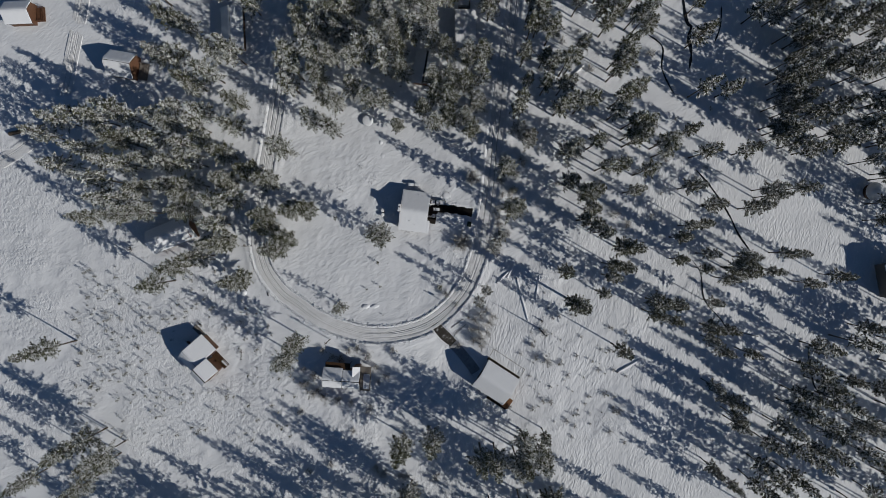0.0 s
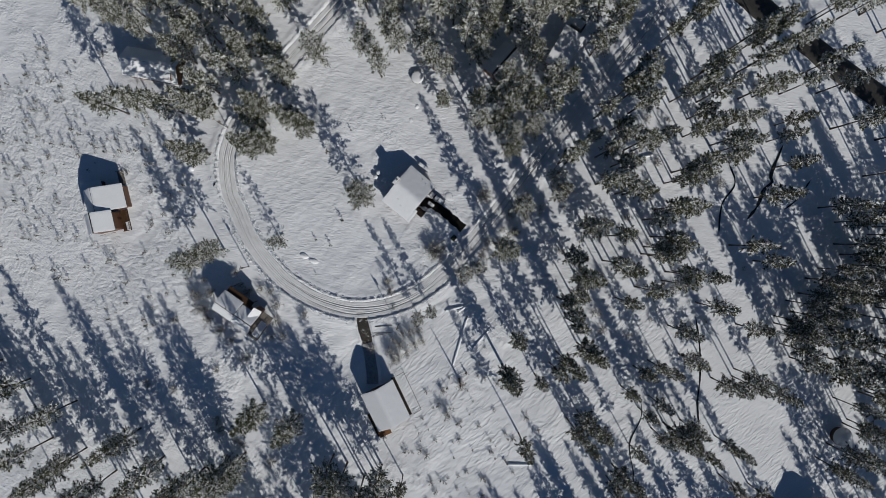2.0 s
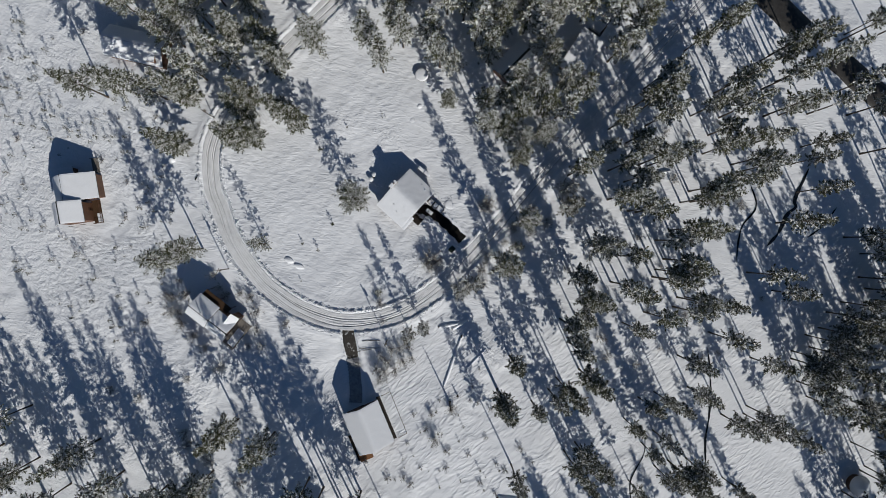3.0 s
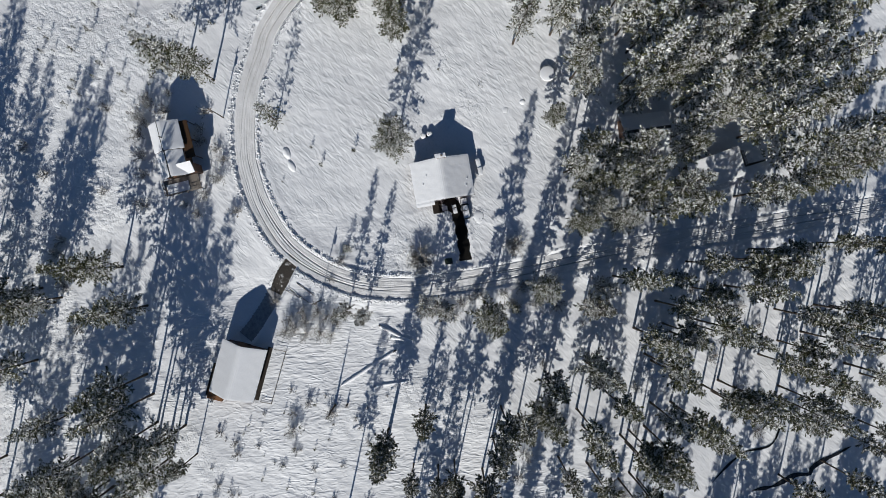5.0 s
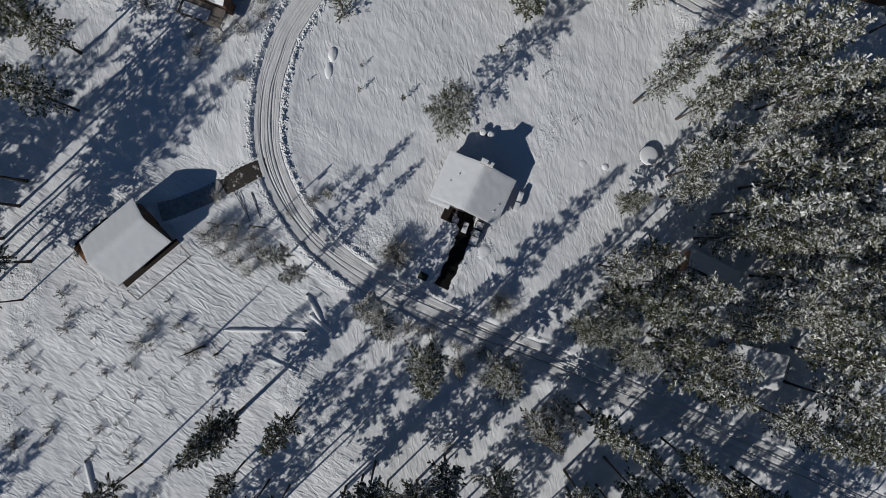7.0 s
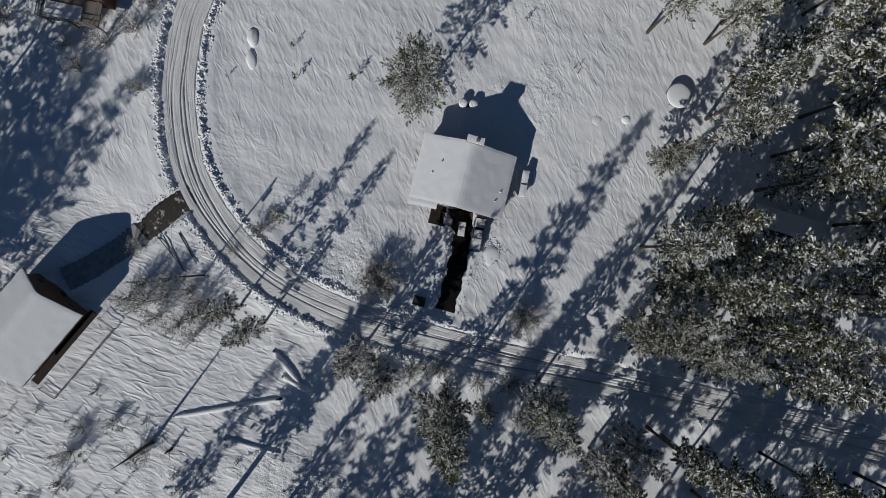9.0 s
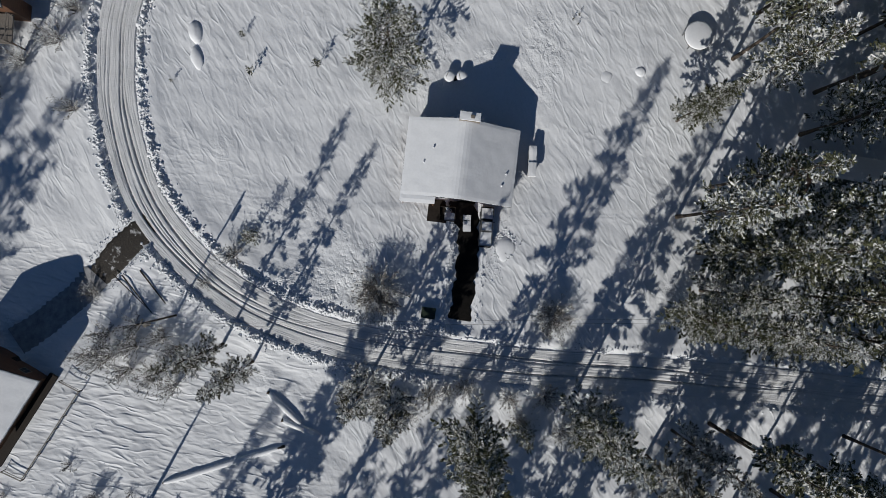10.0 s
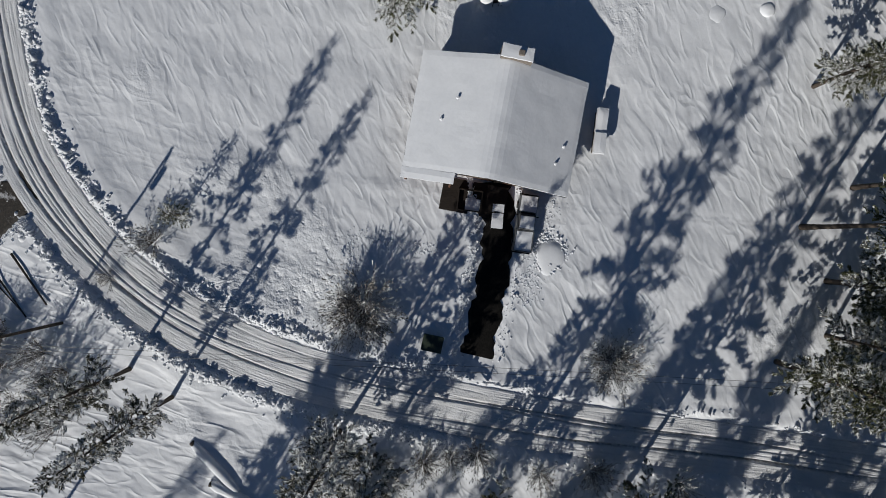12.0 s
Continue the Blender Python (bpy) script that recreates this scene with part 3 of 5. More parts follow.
window(house_c, -0.6, 3.55, 3.3, 180)
door(house_c, 6.74, -0.1, 2.72, 90)
part("flue", rod((-2.6, -0.2, 6.9), (-2.6, -0.2, 8.5), 0.14), BLACK_METAL, house_c, "black stove pipe")

# the stepped cabin on the open slope
house_d = thing("house", -98.3, -47.6, 0, -46.0, "brown cabin with a stepped snow-covered roof and a sheltered porch", "house")
lie_d = gable(house_d, -6.7, 1.5, -4.6, 8.3, 3.8, 6.7, 0.5, 0.3, mid=-0.6, seed=41)
lie_d2 = gable(house_d, 1.5, 8.3, -4.7, 4.0, 5.6, 8.7, 0.5, 0.3, mid=-1.4, seed=42)
prism("annex_wall", house_d, -9.2, -6.1, [(-4.8, -0.4), (-4.8, 2.7), (0.9, 2.7), (0.9, -0.4)], SIDING)
prism("annex_roof", house_d, -9.5, -6.1, [(-5.2, 2.7), (-5.2, 2.84), (1.3, 2.84), (1.3, 2.7)], ROOF_METAL)
slab("annex_snow", house_d, -9.47, -6.15, -5.17, 1.27, lambda u, v: 2.844, 0.3, ROOF_SNOW, seed=44)
part("porch_floor", box(7.2, 2.6, 0.3, 5.0, 4.7, 0.0), BROWN_ROOF, house_d, "brown porch floor")
slab("porch_snow", house_d, 5.6, 8.4, 4.7, 5.9, lambda u, v: 0.305, 0.2, ROOF_SNOW, 0.3, seed=46, wave=0.06)
railing(house_d, [(1.7, 6.0), (8.6, 6.0), (8.6, 3.6)], 1.0, 0.3, SIDING)
part("walkway", box(4.6, 2.0, 0.3, -9.2, 6.6, 0.1), GREY_WOOD, house_d, "weathered deck walkway")
railing(house_d, [(-6.9, 7.6), (-11.4, 7.6), (-11.4, 5.7)], 1.0, 0.4)
window(house_d, 8.42, 0.5, 1.0, 90)
window(house_d, 8.42, -3.0, 1.0, 90)
door(house_d, 4.0, 3.46, 0.3, 180)

# the house among the pines above the clearing
house_e = thing("house", -10.2, 64.0, 0, 80.0, "shaded cabin under the pines with a snowy metal roof", "house")
gable(house_e, -6.0, 6.0, -4.6, 4.6, 3.0, 5.6, 0.6, 0.12, seed=51)
window(house_e, 5.4, 1.5, 1.0, 90)
house_i = thing("house", 5.0, 79.0, 0, 92.0, "low shed house with a snowy pent roof by the lane", "house")
prism("wall", house_i, -6.6, 6.6, [(-3.4, -0.3), (-3.4, 2.6), (3.4, 3.1), (3.4, -0.3)], SIDING)
prism("roof", house_i, -7.2, 7.2, [(-4.0, 2.6), (-4.0, 2.72), (4.0, 3.3), (4.0, 3.18)], ROOF_METAL)
slab("roof_snow", house_i, -7.15, 7.15, -3.95, 3.95, lambda u, v: 3.01 + 0.0725 * v, 0.35, ROOF_SNOW, seed=54, wave=0.08)
railing(house_i, [(7.4, -2.0), (9.6, -2.0), (9.6, 2.4), (7.4, 2.4)], 1.0, 0.0, GREY_WOOD)
part("porch_floor", box(2.4, 4.6, 0.2, 8.4, 0.2, 0.0), GREY_WOOD, house_i, "small weathered porch")
house_k = thing("house", -41.0, 97.5, 0, 88.0, "large dark-roofed house deep in the shade of the pines", "house")
gable(house_k, -8.4, 8.4, -5.0, 5.0, 3.2, 5.6, 0.7, 0.1, seed=57)
house_g = thing("house", -108.0, 1.8, 0, 22.0, "cabin half hidden under pines with a snowy hipped dormer", "house")
gable(house_g, -9.8, 8.6, -4.8, 4.8, 3.2, 6.4, 0.5, 0.3, seed=61)
prism("dormer", house_g, 3.8, 6.8, [(-4.0, 3.4), (-4.0, 5.6), (-0.5, 6.2), (-0.5, 3.4)], SIDING)
slab("dormer_snow", house_g, 3.6, 7.0, -4.2, -0.3, lambda u, v: 6.3 + 0.17 * v, 0.25, ROOF_SNOW, seed=62)
house_h = thing("house", -126.0, 66.8, 0, -10.0, "tall cabin with a steep snow-white roof and a timber porch", "house")
gable(house_h, -6.0, 4.5, -5.2, 4.6, 3.6, 7.2, 0.5, 0.3, seed=65)
part("porch_floor", box(3.6, 6.4, 0.3, 6.2, -1.0, 0.6), GREY_WOOD, house_h, "timber porch")
railing(house_h, [(4.6, -4.0), (8.0, -4.0), (8.0, 2.0), (4.6, 2.0)], 1.0, 0.9)
house_f = thing("house", -166.5, 87.0, 0, 2.0, "pale snow-roofed cabin with a brown porch on the slope", "house")
gable(house_f, -6.0, 4.6, -4.4, 4.4, 3.2, 5.8, 0.5, 0.3, seed=68)
part("porch_floor", box(3.4, 5.4, 0.3, 6.0, 0.0, 0.5), SIDING, house_f, "brown timber porch")
railing(house_f, [(4.6, -2.6), (7.6, -2.6), (7.6, 2.6), (4.6, 2.6)], 1.0, 0.8, SIDING)
house_j = thing("house", -84.0, 80.0, 0, 92.0, "long shaded house with snow on a dark roof", "house")
gable(house_j, -8.0, 8.0, -4.2, 4.2, 3.0, 5.0, 0.5, 0.2, seed=71)
house_l = thing("house", 165.2, -15.6, 0, -79.5, "brown cabin with a low snow-covered roof at the wood's edge", "house")
gable(house_l, -6.8, 6.8, -4.9, 4.9, 5.4, 6.6, 0.9, 0.3, seed=74, wall_mat=GREY_WOOD)
yurt = thing("round_shed", 158.0, 17.4, 0, 0, "small round shed with a snow-covered cone roof", "shed")
part("wall", rod((0, 0, -0.3), (0, 0, 2.1), 2.9, 2.9, 16), SIDING, yurt)
part("roof", rod((0, 0, 2.1), (0, 0, 3.9), 3.5, 0.4, 18), ROOF_SNOW, yurt, "snow-covered cone roof", True)
# ---- trees ----
def spray_mesh(name, centres, outs, rng, size, material, parent, thick=1.0):
    """Needle sprays: slender darts round the given places, pointing along outs."""
    n = len(centres)
    d = outs + rng.normal(0, 0.34, (n, 3))
    d /= np.linalg.norm(d, axis=1, keepdims=True)
    side = np.cross(d, rng.normal(0, 0.6, (n, 3)) + [0, 0, 1.0])
    side /= np.linalg.norm(side, axis=1, keepdims=True) + 1e-9
    L = size * rng.uniform(0.6, 1.6, (n, 1))
    w = L * rng.uniform(0.07, 0.13, (n, 1)) * thick
    a, b = centres - d * L * 0.5, centres + d * L * 0.5
    tip = rng.random((n, 1)) < 0.6
    v = np.stack([np.where(tip, a, b), np.where(tip, b, a) + side * w, np.where(tip, b, a) - side * w], 1).reshape(-1, 3)
    return mesh_object(name, v, np.arange(3 * n).reshape(-1, 3), material, parent)


def trunk_mesh(parent, h, r, rng, material, lean=0.02):
    sides, levels = 8, 9
    vs, fs = [], []
    bx, by = rng.normal(0, lean, 2)
    for i in range(levels):
        u = i / (levels - 1)
        z = -0.3 + (h + 0.3) * u
        rad = r * (1 - u) ** 0.8 + 0.015 + (0.35 * r if i == 0 else 0)
        cx, cy = bx * h * u * u + 0.06 * math.sin(u * 9 + bx * 50), by * h * u * u
        vs += [(cx + rad * math.cos(k * 2 * math.pi / sides), cy + rad * math.sin(k * 2 * math.pi / sides), z) for k in range(sides)]
    for i in range(levels - 1):
        fs += [(i * sides + k, i * sides + (k + 1) % sides, (i + 1) * sides + (k + 1) % sides, (i + 1) * sides + k) for k in range(sides)]
    return mesh_object("trunk", vs, fs, material, parent, smooth=True), lambda u: np.array([bx * h * u * u, by * h * u * u, h * u])


def limb_mesh(parent, limbs, material, thick=0.05):
    vs, fs = [], []
    for a, b in limbs:
        a, b = np.array(a), np.array(b)
        d = b - a
        s = np.cross(d, [0, 0, 1.0])
        s /= np.linalg.norm(s) + 1e-9
        up = np.cross(s, d)
        up /= np.linalg.norm(up) + 1e-9
        k = len(vs)
        for ang in (0.0, 2.094, 4.189):
            vs.append(a + (s * math.cos(ang) + up * math.sin(ang)) * thick)
        vs.append(b)
        fs += [(k, k + 1, k + 3), (k + 1, k + 2, k + 3), (k + 2, k, k + 3)]
    return tagged(mesh_object("branchwork", vs, fs, material, parent), kind="stuff")


def pine(h, bare, width, needles, seed, sprays, label, size=0.55, girth=None, bushy=False):
    """A pine with its foot at the origin: bare: share of the trunk without living limbs; width: the crown's widest radius.
    Whorls of limbs carry side twigs, and the twigs carry needle sprays."""
    rng = np.random.default_rng(seed)
    root = thing("pine_tree", 0, 0, 0, 0, label, "tree", "pines of the wood")
    _, spine = trunk_mesh(root, h, girth or 0.008 * h + 0.04, rng, BARK)
    limbs, twigs, cen, out = [], [], [], []
    levels = int((1 - bare) * h / 0.8)
    for i in range(levels):
        u = i / max(1, levels - 1)
        z = bare + (1 - bare) * u * 0.99
        reach = width * (1 - u) ** 0.7 * (0.6 + 0.4 * min(1, u * 6 + 0.3)) * rng.uniform(0.75, 1.12)
        if bushy:
            reach = width * math.sqrt(max(0.02, 1 - (1.6 * u - 0.6) ** 2)) * rng.uniform(0.85, 1.08)
        count, first = int(rng.integers(4, 7)), rng.uniform(0, 6.283)
        for k in range(count):
            if rng.random() < 0.12:
                continue
            a = first + 6.283 * k / count + rng.normal(0, 0.16)
            L = reach * rng.uniform(0.6, 1.15) + 0.2
            rise = rng.uniform(-0.28, 0.06) + 0.40 * u
            d = np.array([math.cos(a), math.sin(a), rise])
            p0 = spine(z)
            limbs.append((p0, p0 + d * L * 0.95 - [0, 0, 0.10 * L]))
            n = max(6, int(sprays * L / width))
            m = max(3, int(L * 2.3))
            for q in range(m):
                s = 0.22 + 0.78 * (q + rng.random()) / m
                b = p0 + d * L * s - [0, 0, 0.12 * L * s * s]
                turn = (1 if q % 2 else -1) * rng.uniform(0.45, 1.05) if q < m - 1 else 0.0
                e = np.array([math.cos(a + turn), math.sin(a + turn), rise + rng.uniform(-0.05, 0.25)])
                tl = (0.34 * L * (1.08 - s) + 0.32) * rng.uniform(0.7, 1.2)
                if tl > 0.6:
                    twigs.append((b, b + e * tl * 0.9))
                for _ in range(max(2, round(n / m))):
                    cen.append(b + e * tl * rng.uniform(0.1, 1.05) + rng.normal(0, 0.07, 3))
                    out.append(e * [1, 1, 0.8])
    limb_mesh(root, limbs, BARK, 0.05)
    if sprays >= 220:
        limb_mesh(root, twigs, BARK, 0.018)
    spray_mesh("crown", np.array(cen), np.array(out), rng, size, needles, root, 1.25 if sprays >= 220 else 1.55)
    return root


PINE_LABEL = "tall pine with frosted green needles and a bare lower trunk"
DARK_LABEL = "slender dark green pine standing in snow"
PINES = {"pine": [pine(26, b, w, NEEDLES, 10 + i, s, PINE_LABEL, 0.52) for i, (b, w, s) in enumerate(((0.36, 4.7, 112), (0.44, 4.2, 104), (0.30, 4.9, 116), (0.40, 4.5, 108), (0.28, 4.7, 110)))],
         "slim": [pine(26, b, w, NEEDLES, 20 + i, s, "slender pine with a long bare trunk and frosted crown", 0.56) for i, (b, w, s) in enumerate(((0.48, 3.2, 92), (0.42, 3.5, 96), (0.52, 2.9, 88), (0.45, 3.6, 96)))],
         "dark": [pine(22, b, w, NEEDLES_DARK, 30 + i, s, DARK_LABEL, 0.58) for i, (b, w, s) in enumerate(((0.38, 3.2, 70), (0.44, 2.8, 64), (0.33, 3.4, 70), (0.46, 2.6, 64)))],
         "full": [pine(26, b, w, NEEDLES, 80 + i, s, "tall full-crowned pine with frosted needles by the lane", 0.30) for i, (b, w, s) in enumerate(((0.14, 4.9, 620), (0.2, 4.5, 580)))],
         "rimed": [pine(22, b, w, NEEDLES_RIMED, 90 + i, 440, "pine grey with rime, its fine limbs open to the sky", 0.33, 0.24) for i, (b, w) in enumerate(((0.16, 4.0), (0.24, 3.7)))],
         "thick": [pine(25, b, w, NEEDLES, 95 + i, 200, "tall pine with a deep frosted crown, near the lane or an added shade tree", 0.50) for i, (b, w) in enumerate(((0.14, 4.8), (0.2, 4.5)))],
         "wide": [pine(20, 0.12, 5.4, NEEDLES, 50 + i, 560, "broad bushy pine with frosted needles, snow on its limbs", 0.28, 0.26, True) for i in range(1)],
         "mid": [pine(18, 0.24, 2.3, NEEDLES_RIMED, 70 + i, 260, "half-grown slender pine with rime on its crown near the lane", 0.27, 0.17) for i in range(2)],
         "small": [pine(8, 0.10, 2.1, NEEDLES, 60 + i, 80, "young frosted pine beside the lane", 0.26, 0.11) for i in range(2)]}
HEIGHT = {"pine": 26.0, "slim": 26.0, "full": 26.0, "rimed": 22.0, "thick": 25.0, "dark": 22.0, "wide": 20.0, "mid": 18.0, "small": 8.0}
_used = set()


def plant(kind, places):
    for x, y, h in places:
        proto = PINES[kind][int(abs(x * 7.3 + y * 3.1)) % len(PINES[kind])]
        s = h / HEIGHT[kind]
        z = float(ground_height(np.array([x]), np.array([y]))[0])
        w = s ** 0.6 * (0.9 + 0.2 * ((x * 12.9 + y * 78.2) % 1))
        m = pose(x, y, z, 0, 0, (x * 37 + y * 91) % 360)
        if proto not in _used:
            _used.add(proto)
            ob = proto
            ob.matrix_basis = m
        else:
            ob = copy_thing(proto, m)
        ob.scale = (w, w, s)


plant("full", [(-20.6, 42.2, 16), (-1.3, 44.7, 23), (7.0, 40.0, 23), (9.3, 49.5, 23), (4.2, 45.0, 22), (19.8, 25.5, 26), (22.3, 11.0, 28), (49.1, 16.5, 28), (43.2, 32.0, 28)])
plant("rimed", [(15.4, -3.2, 18), (17.6, 0.4, 18), (24.4, 40.4, 19), (28.0, 36.5, 22)])
plant("thick", [(-80.2, -15.8, 24), (-85.9, -1.6, 23), (-62.5, -0.5, 24), (-70.2, 8.5, 24), (-60.1, 10.6, 23), (-84.1, 21.3, 24), (-68.5, 21.5, 24), (-75.3, 24.8, 23), (-54.7, 10.6, 24), (-68.9, 3.9, 24), (-65.8, -4.2, 23), (-90.0, -1.8, 22)])
plant("slim", [(23.6, 45.9, 24), (24.7, 48.4, 27), (25.8, 65.4, 24), (28.2, 75.6, 24), (29.7, 79.1, 27), (27.8, 82.4, 26), (54.5, 25.9, 27), (59.0, 26.0, 27), (51.2, 33.9, 27), (58.9, 45.1, 27), (38.4, 46.9, 27), (45.9, 47.5, 27), (41.9, 48.4, 26), (48.1, 48.7, 27), (33.3, 54.5, 26), (58.4, 59.6, 27), (40.4, 61.8, 27), (35.6, 61.8, 25), (42.9, 63.0, 26), (58.6, 64.1, 27), (35.1, 73.4, 27), (30.7, 76.5, 27), (32.1, 79.7, 26), (58.4, 80.9, 27), (30.1, 81.1, 27), (46.8, 87.0, 27), (53.2, 89.3, 27), (47.4, 94.8, 27), (59.3, 104.5, 27), (34.1, 105.1, 27), (53.0, 110.2, 27), (55.2, 115.1, 27), (58.2, 115.4, 27), (68.8, 24.0, 27), (75.0, 34.0, 27), (64.5, 34.8, 27), (66.9, 35.5, 27), (67.9, 40.3, 27), (64.3, 41.6, 27), (60.4, 50.3, 27), (64.2, 52.5, 27), (61.0, 61.6, 27), (61.7, 67.5, 27), (67.6, 77.6, 27), (64.9, 97.9, 27)])
plant("slim", [(61.7, 109.2, 27), (87.1, 114.0, 27), (71.1, 131.5, 27), (64.0, 37.3, 23), (39.6, 54.5, 22), (42.3, 55.7, 22), (45.3, 84.4, 22), (55.4, 76.6, 21), (53.6, 82.6, 20), (31.8, 100.4, 19), (55.8, 111.1, 20), (35.7, 109.3, 22), (48.8, 98.6, 22), (65.1, 79.1, 24), (71.3, 134.3, 21), (68.7, 101.0, 22), (75.5, 30.7, 24), (77.0, 35.5, 20), (70.3, 75.7, 20), (66.0, 87.5, 21), (46.1, 69.1, 23), (27.1, 56.4, 21), (32.9, 65.0, 20)])
# unseen pines, added to shade the roof of house_l
plant("thick", [(196.0, -30.5, 26), (200.0, -35.0, 27), (194.0, -38.0, 26), (203.0, -41.0, 27), (199.0, -25.0, 26), (206.0, -32.0, 27)])
plant("wide", [(-27.0, 1.4, 19)])
plant("mid", [(10.1, -23.6, 17.5), (12.7, -19.5, 16.5)])
plant("small", [(-42.8, -26.5, 14), (-4.9, -19.0, 4), (23.4, 18.2, 7)])
plant("pine", [(-162.2, -92.1, 22), (-140.8, -94.0, 22), (-132.1, -85.4, 22), (-148.1, -81.3, 22), (-130.2, -80.5, 29), (-137.5, -75.3, 29), (-149.4, -40.6, 29), (-133.7, 7.7, 24), (-123.2, 8.7, 24), (-124.8, 37.3, 24), (-108.9, -16.5, 25), (-101.1, -10.5, 25), (-93.7, -6.7, 25), (-113.8, 9.8, 25), (-98.4, 10.0, 25), (-98.1, 14.8, 24), (-104.3, 18.9, 24), (-114.7, 18.9, 24), (-95.0, 20.1, 25), (-110.4, 29.1, 24), (-91.7, 35.1, 24), (-119.6, 35.2, 24), (-101.9, 41.2, 24), (-95.5, 57.3, 24), (-106.7, 66.5, 24), (-95.3, 76.4, 24), (-101.4, 79.5, 24), (-63.9, -126.0, 28), (-82.2, -120.3, 28), (-61.8, -45.5, 24)])
plant("pine", [(-84.3, 31.0, 25), (-63.0, 33.0, 25), (-79.2, 50.1, 24), (-87.1, 68.3, 24), (-50.7, -106.3, 28), (-58.1, -39.0, 24), (-43.2, 39.2, 25), (-50.6, 43.1, 25), (-42.5, 49.3, 25), (-46.3, 51.9, 25), (-36.2, 54.6, 25), (-48.3, 58.7, 25), (-43.8, 65.9, 25), (-53.3, 71.7, 25), (-40.7, 73.3, 25), (-34.3, 74.1, 25), (-42.1, 78.5, 25), (-54.2, 78.6, 25), (-28.1, -109.9, 28), (-25.0, -106.6, 28), (-19.8, -99.1, 29), (-15.1, -97.0, 27), (-15.8, -95.0, 29), (-18.6, -77.1, 28)])
plant("pine", [(-6.8, -74.2, 28), (-6.6, 41.8, 24), (-10.8, 47.0, 24), (-25.0, 50.7, 22), (-29.6, 50.8, 25), (-0.7, 51.1, 25), (-6.1, 52.3, 25), (-7.1, 57.9, 25), (-0.1, 58.2, 25), (-18.3, 60.6, 24), (-19.6, 67.8, 25), (-2.1, 68.1, 25), (-6.7, 70.7, 25), (-22.1, 72.3, 25), (-20.2, 76.8, 25), (-26.0, 78.3, 25), (-8.5, 81.0, 25), (-15.7, 85.4, 25), (-22.9, 91.1, 25), (-2.0, 97.4, 27), (-29.9, 99.3, 25), (-2.9, 103.1, 25), (-19.4, 103.7, 25), (25.9, -104.1, 27), (25.2, -98.5, 29), (26.3, -81.7, 27), (23.3, -81.1, 29), (10.4, -79.9, 29), (15.9, -79.9, 29), (26.6, -78.4, 29), (26.4, -74.4, 29)])
plant("pine", [(4.8, 56.4, 25), (10.6, 65.5, 25), (5.9, 66.1, 25), (13.3, 83.2, 25), (14.1, 93.4, 25), (6.3, 98.3, 27), (13.6, 102.5, 25), (34.2, -98.4, 27), (38.6, -98.3, 29), (36.1, -97.9, 29), (33.0, -80.1, 27)])
plant("pine", [])
plant("dark", [(46.3, -24.2, 24), (43.9, -23.3, 24), (55.0, -20.0, 19), (57.3, -13.9, 24), (40.9, -12.1, 24), (57.3, -9.4, 24), (54.3, 2.2, 24), (50.7, 10.6, 19), (51.4, 17.0, 24), (42.4, 20.8, 24), (61.2, -40.5, 24), (81.2, -30.0, 18), (72.6, -27.2, 24), (82.3, -24.6, 18), (61.9, -10.5, 24), (83.0, -7.8, 16), (64.9, -3.2, 24), (61.9, -3.0, 24), (83.0, 0.4, 19), (86.2, 4.7, 18), (85.8, 18.7, 24), (102.4, -90.2, 18), (95.8, -84.8, 18), (104.2, -68.2, 18), (103.1, -64.9, 18), (103.8, -59.8, 19), (99.4, -58.4, 18), (95.5, -54.0, 18), (108.2, -41.9, 18), (98.5, -40.9, 18), (95.3, -37.3, 16), (100.6, -33.2, 18)])
plant("dark", [(95.5, -23.4, 16), (99.7, -14.8, 18), (107.1, -12.6, 18), (115.1, -11.8, 19), (92.1, -11.1, 16), (107.1, -10.0, 18), (93.1, -5.7, 19), (90.9, 5.1, 18), (108.5, 11.1, 22), (114.4, 15.4, 22), (113.7, 18.0, 22), (117.4, 36.0, 24), (117.2, 38.9, 22), (115.9, 41.0, 22), (116.6, 47.8, 22), (119.0, 52.2, 24), (118.4, 58.0, 22), (149.0, -68.9, 18), (144.5, -51.5, 18), (129.0, -16.3, 18), (139.6, -13.6, 18), (120.4, -5.5, 18), (124.2, -5.5, 18), (126.5, 18.4, 19), (149.3, 27.7, 22), (135.9, 37.3, 22), (124.7, 49.8, 22), (124.3, 55.9, 22), (134.2, 61.5, 22), (120.4, 63.3, 22), (128.3, 63.6, 22), (141.8, 65.4, 22)])
plant("dark", [(149.4, 71.1, 22), (124.3, 71.4, 22), (137.8, 73.2, 22), (145.5, 77.0, 22), (129.0, 77.4, 22), (148.3, 80.9, 22), (129.5, 85.8, 22), (162.1, -88.4, 18), (160.0, -87.3, 18), (153.9, -68.6, 19), (161.1, -37.3, 18), (150.4, -32.6, 18), (155.1, 6.7, 16), (160.2, 6.7, 18), (156.0, 12.8, 24), (161.1, 15.3, 18), (157.1, 21.9, 24), (157.7, 23.8, 18), (156.0, 34.2, 24), (157.9, 35.5, 22)])

plant("pine", [(-16.7, -101.8, 22), (29.0, -100.8, 21), (14.0, -100.9, 21), (-62.9, -121.7, 22), (-67.8, -133.9, 20)])
